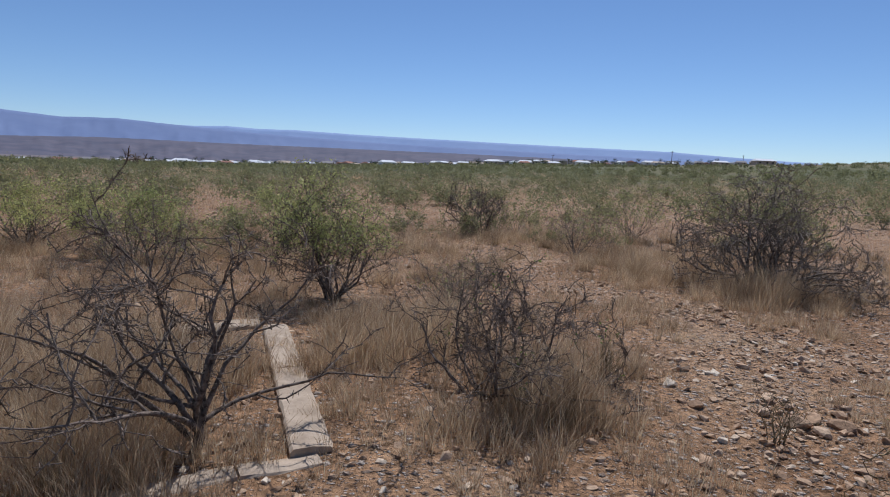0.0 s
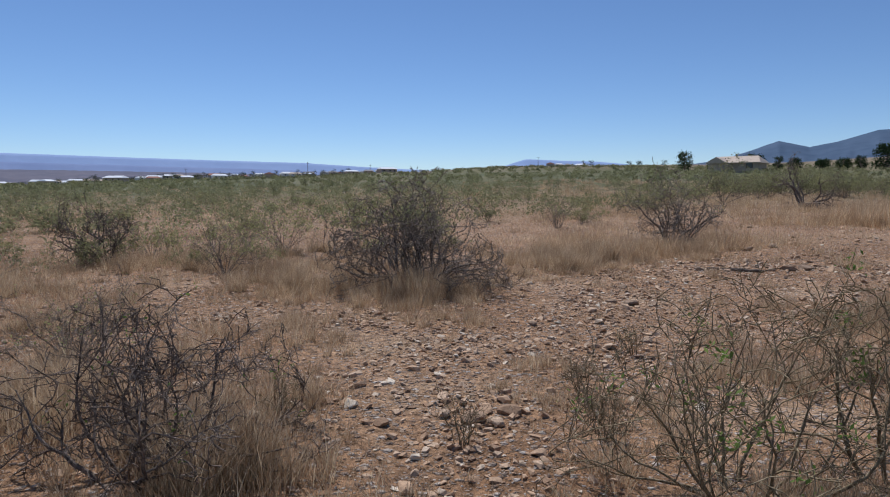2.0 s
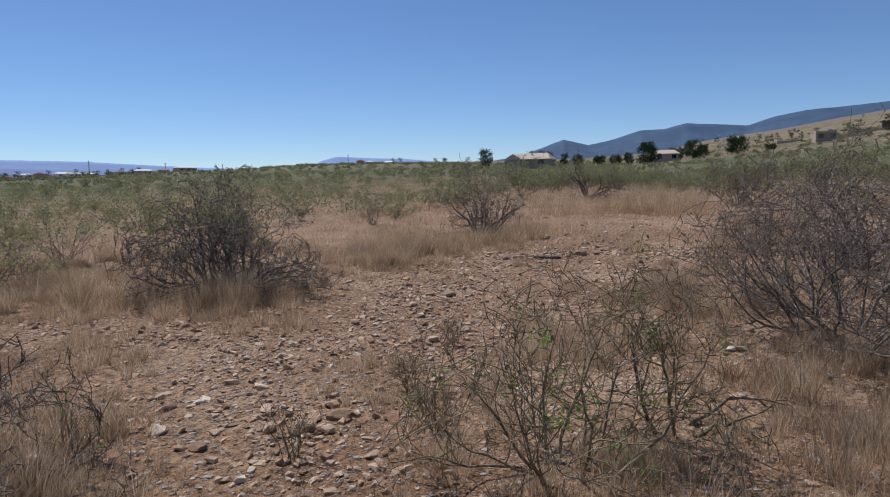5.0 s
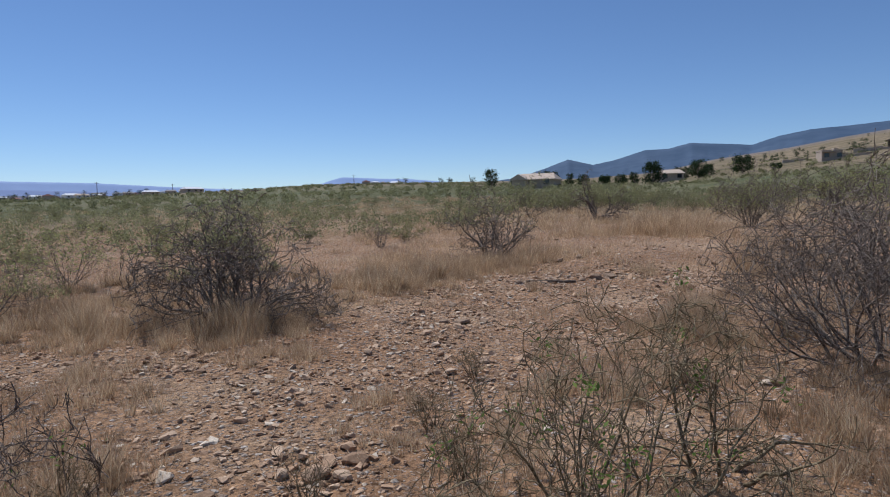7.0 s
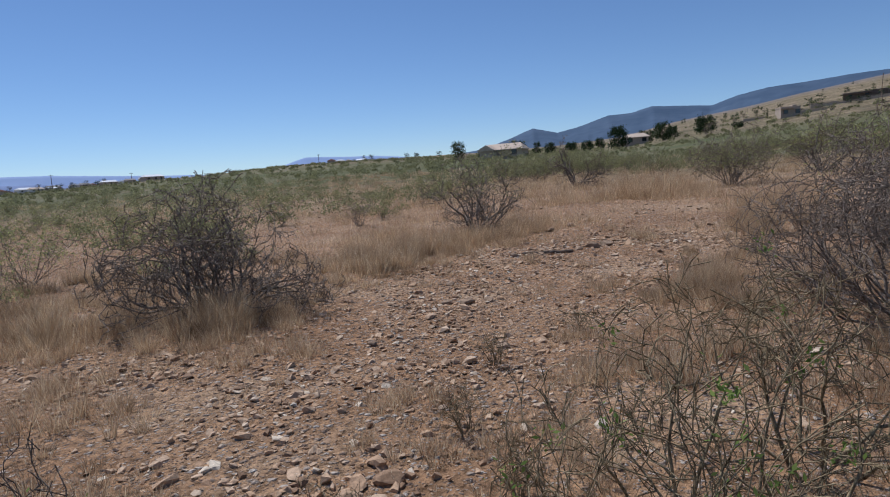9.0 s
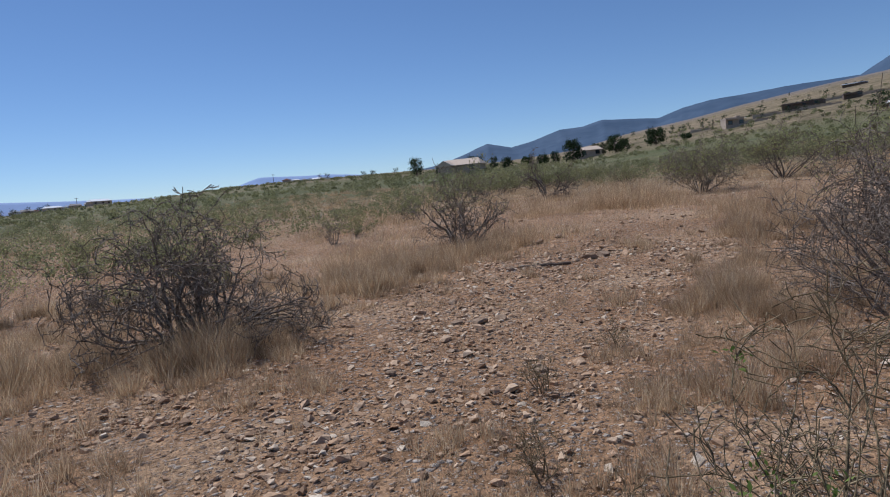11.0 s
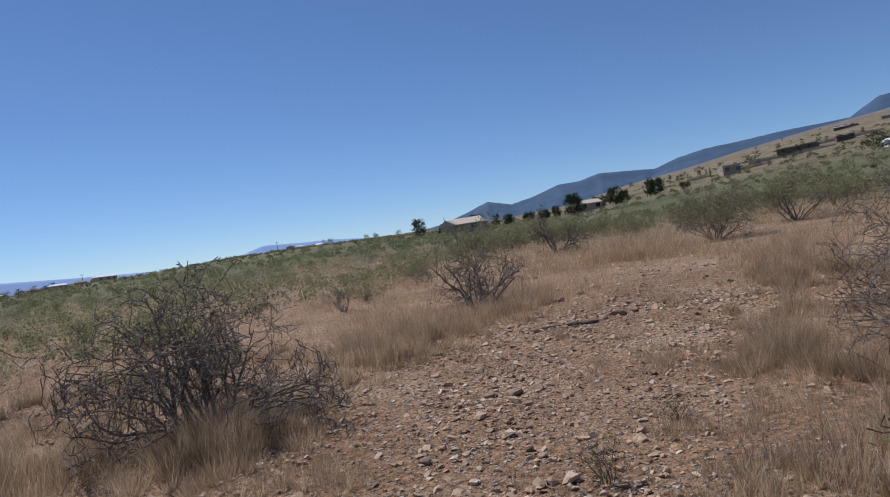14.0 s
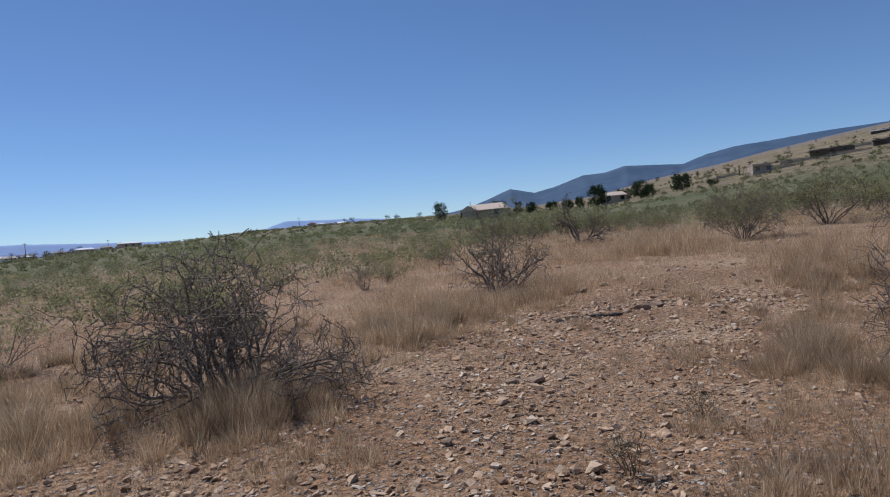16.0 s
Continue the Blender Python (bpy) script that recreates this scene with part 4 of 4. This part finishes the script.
def stand(az, el):
    """How far out, at an azimuth, the land first rises to an elevation as seen from the start."""
    r = np.geomspace(40, 1190, 500)
    x, y = r * math.sin(radians(az)), r * math.cos(radians(az))
    seen = np.degrees(np.arctan2(ground_z(x, y) - EYE, r))
    hit = np.nonzero(seen >= el)[0]
    return float(r[hit[0]]) if len(hit) else 520.0


def facing(az, r, turn=0.0):
    """A pose on the land whose front looks back at the start."""
    x, y = polar(az, r)
    return Matrix.Translation((x, y, gz(x, y))) @ Matrix.Rotation(radians(-az + turn), 4, "Z")


def single_houses():
    house("low tan house with pale gabled roof among trees", 9.5, 7.5, 2.1, 1.5, STUCCO, ROOF_TAN, wing=3.0).matrix_basis = facing(57.4, 150, -14)
    house("tan house with pale roof behind dark trees", 7.5, 6.0, 2.4, 1.3, STUCCO, ROOF_TAN).matrix_basis = facing(68.9, 215, 10)
    house("flat-roofed adobe house on the hillside", 5.5, 5.0, 2.7, 0, STUCCO, STUCCO, flat=True).matrix_basis = facing(80.7, stand(80.7, 2.72), 18)
    house("long dark brown flat-roofed house on hillside", 14.0, 7.0, 1.9, 0, STUCCO_BROWN, STUCCO_BROWN, flat=True).matrix_basis = facing(86.0, stand(86.0, 3.6), -8)
    house("long low pale-roofed hillside house", 13.0, 7.0, 1.3, 0, STUCCO_BROWN, ROOF_WHITE, flat=True).matrix_basis = facing(89.6, stand(89.6, 4.75), -12)
    house("small white-roofed house near the hilltop", 7.0, 5.0, 1.6, 0, STUCCO, ROOF_WHITE, flat=True).matrix_basis = facing(92.3, stand(92.3, 4.9), -5)
    house("dark brown house on the bare hillside", 6.0, 5.0, 1.5, 0, STUCCO_BROWN, STUCCO_BROWN, flat=True).matrix_basis = facing(89.2, stand(89.2, 3.85), 6)
    house("white-roofed low house below the hillside", 4.5, 4.0, 1.0, 0.5, STUCCO_WHITE, ROOF_WHITE).matrix_basis = facing(92.0, stand(92.0, 2.85), 10)


single_houses()


def retaining_wall(az, el, length, height, turn):
    """A low pale garden wall that holds a terrace on the hillside."""
    thing = tagged(new("retaining_wall"), "low pale stone retaining wall on the hillside", "wall")
    bm = bmesh.new()
    n = int(length / 3)
    for i in range(n):
        x = -length / 2 + i * length / n
        box(bm, x, -0.25, -1.2, x + length / n - 0.02, 0.25, height * (0.8 + 0.35 * ((i * 7) % 5) / 5))
    part("wall", bm, STUCCO, thing)
    bm = bmesh.new()
    box(bm, -length / 2 - 0.1, -0.32, height * 1.1, length / 2 + 0.1, 0.32, height * 1.1 + 0.12)
    part("coping", bm, CONCRETE, thing)
    thing.matrix_basis = facing(az, stand(az, el), turn)


for _az, _el, _l, _t in ((84.2, 3.35, 18, 8), (87.0, 3.5, 14, -6), (82.2, 2.95, 10, 10), (88.4, 3.95, 10, -4), (90.6, 4.0, 12, 4), (78.4, 2.75, 8, 14)):
    retaining_wall(_az, _el, _l, 0.9, _t)


def town():
    rng = np.random.default_rng(81)
    kinds = []
    for k, (w, d, h, rise, wall, roof, label) in enumerate([
        (12, 8, 2.9, 1.7, STUCCO_WHITE, ROOF_WHITE, "white house with bright metal roof in the town"),
        (14, 9, 2.9, 1.6, STUCCO, ROOF_WHITE, "tan house with white roof in the town"),
        (11, 8, 2.9, 1.8, STUCCO, ROOF_GREY, "tan house with grey shingle roof in the town"),
        (12, 8, 2.9, 1.8, STUCCO_WHITE, ROOF_TAN, "white house with tan roof in the town"),
        (11, 8, 2.9, 1.7, STUCCO, ROOF_RED, "tan house with red-brown tile roof in the town")]):
        kinds.append(house(label, w, d, h, rise, wall, roof, group="houses of the distant town"))
    spots = [(az + rng.uniform(-0.5, 0.5), rng.uniform(430, 540)) for az in np.arange(-43, 27, 0.8)]
    spots += [(a, rng.uniform(470, 530)) for a in (41.8, 42.6, 43.4, 44.5)]
    spots += [(az + rng.uniform(-0.6, 0.6), rng.uniform(400, 440)) for az in np.arange(-40, 14, 2.6)]
    for i, (az, r) in enumerate(spots):
        m = facing(az, r, rng.choice([0, 20, -25, 60, 90]) + rng.uniform(-8, 8)) @ Matrix.Translation((0, 0, 0.5 if az < 28 else -0.4))
        ob = kinds[i] if i < len(kinds) else copy_thing(kinds[rng.choice([0, 1, 2, 2, 3, 0, 4, 1])], m)
        ob.matrix_basis = m
        k = rng.uniform(0.5, 0.85)
        ob.scale = (k, k, k * 0.95)


town()

# ---- trees ----


def tree(name, label, height, width, seed, clumps=60, slim=False, group="", fill=40):
    """A dark evergreen at the origin: tapered trunk, limbs and a ragged crown of leaf clumps."""
    rng = np.random.default_rng(seed)
    thing = new(name)
    tagged(thing, label, "tree", group)
    t = Tubes()
    n = 6
    pts = np.stack([rng.normal(0, 0.04, n), rng.normal(0, 0.04, n), np.linspace(-0.2, height * 0.9, n)], -1)
    t.add(pts, np.linspace(height * 0.035, height * 0.008, n), 7)
    tips = []
    for k in range(clumps):
        u = rng.uniform(0.03, 1.0)
        a = rng.uniform(0, 6.28)
        reach = width / 2 * (0.45 + 0.55 * math.sin(math.pi * (0.22 + 0.7 * u))) * rng.uniform(0.4, 1.05)
        if slim:
            reach = width / 2 * (1 - u * 0.6) * rng.uniform(0.5, 1)
        b = np.array([0, 0, u * height * 0.85])
        e = np.array([math.cos(a) * reach, math.sin(a) * reach, min(height, u * height * 0.9 + reach * 0.35)])
        if not slim:
            t.add([b, (b + e) / 2 + [0, 0, -0.05], e], [height * 0.012, height * 0.008, height * 0.003], 4)
        tips.append(e)
    child("trunk", t.mesh("trunk", BARK_DARK), thing)
    size = width * 0.045
    child("crown", leaf_mesh("crown", tips, rng, size, PINE, fill, width * (0.085 if not slim else 0.12)), thing)
    return thing


def trees():
    rng = np.random.default_rng(91)
    # azimuth, distance, height, width
    for az, r, h, w in ((53.2, 165, 5.2, 3.4), (55.4, 168, 2.6, 2.4), (56.3, 172, 3.2, 2.2), (58.6, 176, 4.2, 4.4), (60.3, 170, 3.6, 2.2), (61.5, 180, 3.2, 3.0), (63.4, 190, 2.8, 3.6), (64.8, 190, 2.8, 3.4), (65.9, 195, 3.6, 2.8), (67.5, 190, 6.2, 6.0), (69.6, 225, 4.2, 2.8), (70.2, 220, 3.8, 2.6), (71.2, 200, 5.4, 5.0), (72.0, 205, 3.4, 3.6), (74.6, 190, 4.6, 5.2), (77.0, 200, 1.4, 3.0), (93.4, 260, 5.0, 4.6), (94.3, 255, 4.4, 4.6), (96.5, 250, 5.0, 5.0)):
        tree("evergreen_tree", "dark green evergreen tree beside hillside houses", h, w, int(az * 10), group="evergreen trees by the houses").matrix_basis = facing(az, r, rng.uniform(0, 360))
    tree("cypress_tree", "slim dark cypress beside the adobe house", 3.8, 0.9, 977, 60, True).matrix_basis = facing(79.3, stand(79.3, 2.75))
    kinds = [tree("town_tree", "dark shade tree between the town houses", h, w, 700 + i, 26, fill=16, group="shade trees of the distant town") for i, (h, w) in enumerate(((4.2, 5), (3.4, 4.5), (5, 4.2), (3, 4)))]
    spots = [(rng.uniform(-44, 25), rng.uniform(415, 560)) for _ in range(190)] + [(rng.uniform(44, 53), rng.uniform(480, 520)) for _ in range(6)]
    for i, (az, r) in enumerate(spots):
        m = facing(az, r, rng.uniform(0, 360))
        if i < len(kinds):
            kinds[i].matrix_basis = m
        else:
            copy_thing(kinds[rng.integers(0, 4)], m)
    kinds = [tree("hillside_shrub", "round dark juniper on the dry hillside", h, w, 720 + i, 16, fill=30, group="junipers on the hillside") for i, (h, w) in enumerate(((2.4, 2.6), (1.7, 2.0), (3.0, 3.2)))]
    for i in range(110):
        az = rng.uniform(73, 108)
        el = float(np.interp(az, LAND_AZ, LAND_EL))
        m = facing(az, stand(az, rng.uniform(2.7, el - 0.15)), rng.uniform(0, 360))
        if i < 3:
            kinds[i].matrix_basis = m
        else:
            ob = copy_thing(kinds[rng.integers(0, 3)], m)
            k = rng.uniform(0.5, 1.2)
            ob.scale = (k, k, k)


trees()

# ---- poles and posts ----


def utility_pole(az, r, top, label="dark wooden utility pole on the skyline"):
    thing = new("utility_pole")
    tagged(thing, label, "utility pole")
    x, y = polar(az, r)
    z = gz(x, y)
    height = EYE + r * math.tan(radians(top)) - z
    thing.matrix_basis = facing(az, r)
    t = Tubes()
    t.add([(0, 0, -0.5), (0, 0, height / 2), (0, 0, height)], [0.2, 0.17, 0.14], 8)
    child("shaft", t.mesh("shaft", WOOD), thing)
    bm = bmesh.new()
    box(bm, -1.1, -0.07, height - 0.75, 1.1, 0.07, height - 0.58)
    part("crossarm", bm, WOOD, thing)
    for q in (-0.95, 0.0, 0.95):
        t = Tubes()
        t.add([(q, 0, height - 0.58), (q, 0, height - 0.4)], [0.05, 0.035], 6)
        child("insulator", t.mesh("insulator", ROOF_GREY), thing)


for _az, _r, _top in ((19.7, 430, 2.38), (40.7, 480, 2.83), (25.3, 500, 2.2), (9.5, 470, 1.75), (85.3, 300, 3.7)):
    utility_pole(_az, _r, _top)


def fence_post(az, r, height, lean, seed):
    thing = new("fence_post")
    tagged(thing, "dark weathered wooden fence post leaning in scrub", "fence post", "old fence posts")
    rng = np.random.default_rng(seed)
    t = Tubes()
    n = 6
    t.add(np.stack([rng.normal(0, 0.006, n) + np.linspace(0, lean, n), rng.normal(0, 0.006, n), np.linspace(-0.3, height, n)], -1), np.linspace(0.075, 0.06, n) * rng.uniform(0.9, 1.1, n), 7)
    child("post", t.mesh("post", WOOD), thing)
    thing.matrix_basis = facing(az, r)


for _i, (_az, _r, _h, _l) in enumerate(((89.2, 36, 1.75, -0.45), (90.7, 40, 1.75, -0.12), (93.0, 44, 1.7, 0.1))):
    fence_post(_az, _r, _h, _l, 50 + _i)

# ---- stones ----


def stone_shapes():
    """A few angular, flattened stones of unit width."""
    out = []
    rng = np.random.default_rng(201)
    for k in range(12):
        bm = bmesh.new()
        for p in rng.normal(size=(13 if k < 6 else 8, 3)):
            p = p / np.linalg.norm(p) * rng.uniform(0.8, 1.0)
            bm.verts.new((p[0] * 0.5, p[1] * rng.uniform(0.3, 0.45), p[2] * rng.uniform(0.2, 0.36)))
        hull = bmesh.ops.convex_hull(bm, input=bm.verts)
        bmesh.ops.delete(bm, geom=[g for g in hull["geom_interior"] if isinstance(g, bmesh.types.BMVert)], context="VERTS")
        bmesh.ops.triangulate(bm, faces=bm.faces)
        bm.verts.ensure_lookup_table()
        bm.verts.index_update()
        out.append((np.array([v.co for v in bm.verts]), np.array([[v.index for v in f.verts] for f in bm.faces])))
        bm.free()
    return out


def stones():
    rng = np.random.default_rng(211)
    shapes = stone_shapes()
    xs, ys, ss = [], [], []
    for n, lo, hi, s0, s1, track_only in ((62000, 1.0, 10.5, 0.016, 0.045, 0.2), (46000, 1.0, 13, 0.04, 0.11, 0.2), (1100, 1.5, 13, 0.1, 0.2, 0.2), (16000, 10.5, 30, 0.06, 0.19, 0.12)):
        r, az = np.sqrt(rng.uniform(lo ** 2, hi ** 2, n)), rng.uniform(-52, 112, n)
        x, y = r * np.sin(np.radians(az)), r * np.cos(np.radians(az))
        off = off_track(x, y) + 0.9 * (value_noise(x * 0.9, y * 0.9, 21) - 0.5)
        lump = smooth(0.25, 0.75, value_noise(x * 1.3, y * 1.3, 61))
        keep = rng.random(n) < np.maximum((1 - smooth(-0.3, 0.5, off)) * (0.3 + 0.7 * lump), track_only * lump + 0.02)
        xs.append(x[keep])
        ys.append(y[keep])
        ss.append(s0 * (s1 / s0) ** (rng.random(keep.sum()) ** 1.4))
    x, y, s = np.concatenate(xs), np.concatenate(ys), np.concatenate(ss)
    z = ground_z(x, y)
    kind = np.where(s > 0.045, rng.integers(0, 6, len(x)), rng.integers(6, 12, len(x)))
    turn, tx, ty = rng.uniform(0, 6.28, len(x)), rng.normal(0, 0.18, len(x)), rng.normal(0, 0.18, len(x))
    flat = rng.uniform(0.4, 1.05, len(x))
    near = np.hypot(x - 2.2, y - 4.4)
    big = np.argsort(near + 6.0 * (s < 0.055))[:300]
    single = np.zeros(len(x), bool)
    single[big] = True
    meshes = [mesh_from("stone", v, f, STONE) for v, f in shapes]
    for i in big:
        ob = child("stone", meshes[kind[i]], ground)
        ob.location = (x[i], y[i], z[i] + 0.07 * s[i])
        ob.rotation_euler = (tx[i], ty[i], turn[i])
        ob.scale = (s[i], s[i], s[i] * flat[i])
    vs, fs, base = [], [], 0
    for k, (v, f) in enumerate(shapes):
        i = np.nonzero((kind == k) & ~single)[0]
        c, q = np.cos(turn[i])[:, None], np.sin(turn[i])[:, None]
        vx, vy, vz = v[None, :, 0], v[None, :, 1], v[None, :, 2] * flat[i][:, None]
        vz = vz + vx * tx[i][:, None] + vy * ty[i][:, None]
        p = np.stack([vx * c - vy * q, vx * q + vy * c, vz], -1) * s[i][:, None, None]
        p += np.stack([x[i], y[i], z[i] + 0.07 * s[i]], -1)[:, None]
        vs.append(p.reshape(-1, 3))
        fs.append((f[None] + (np.arange(len(i)) * len(v))[:, None, None]).reshape(-1, 3) + base)
        base += len(i) * len(v)
    child("gravel", mesh_from("gravel", np.concatenate(vs), np.concatenate(fs), STONE), ground, "angular tan and grey gravel", "stuff")


stones()
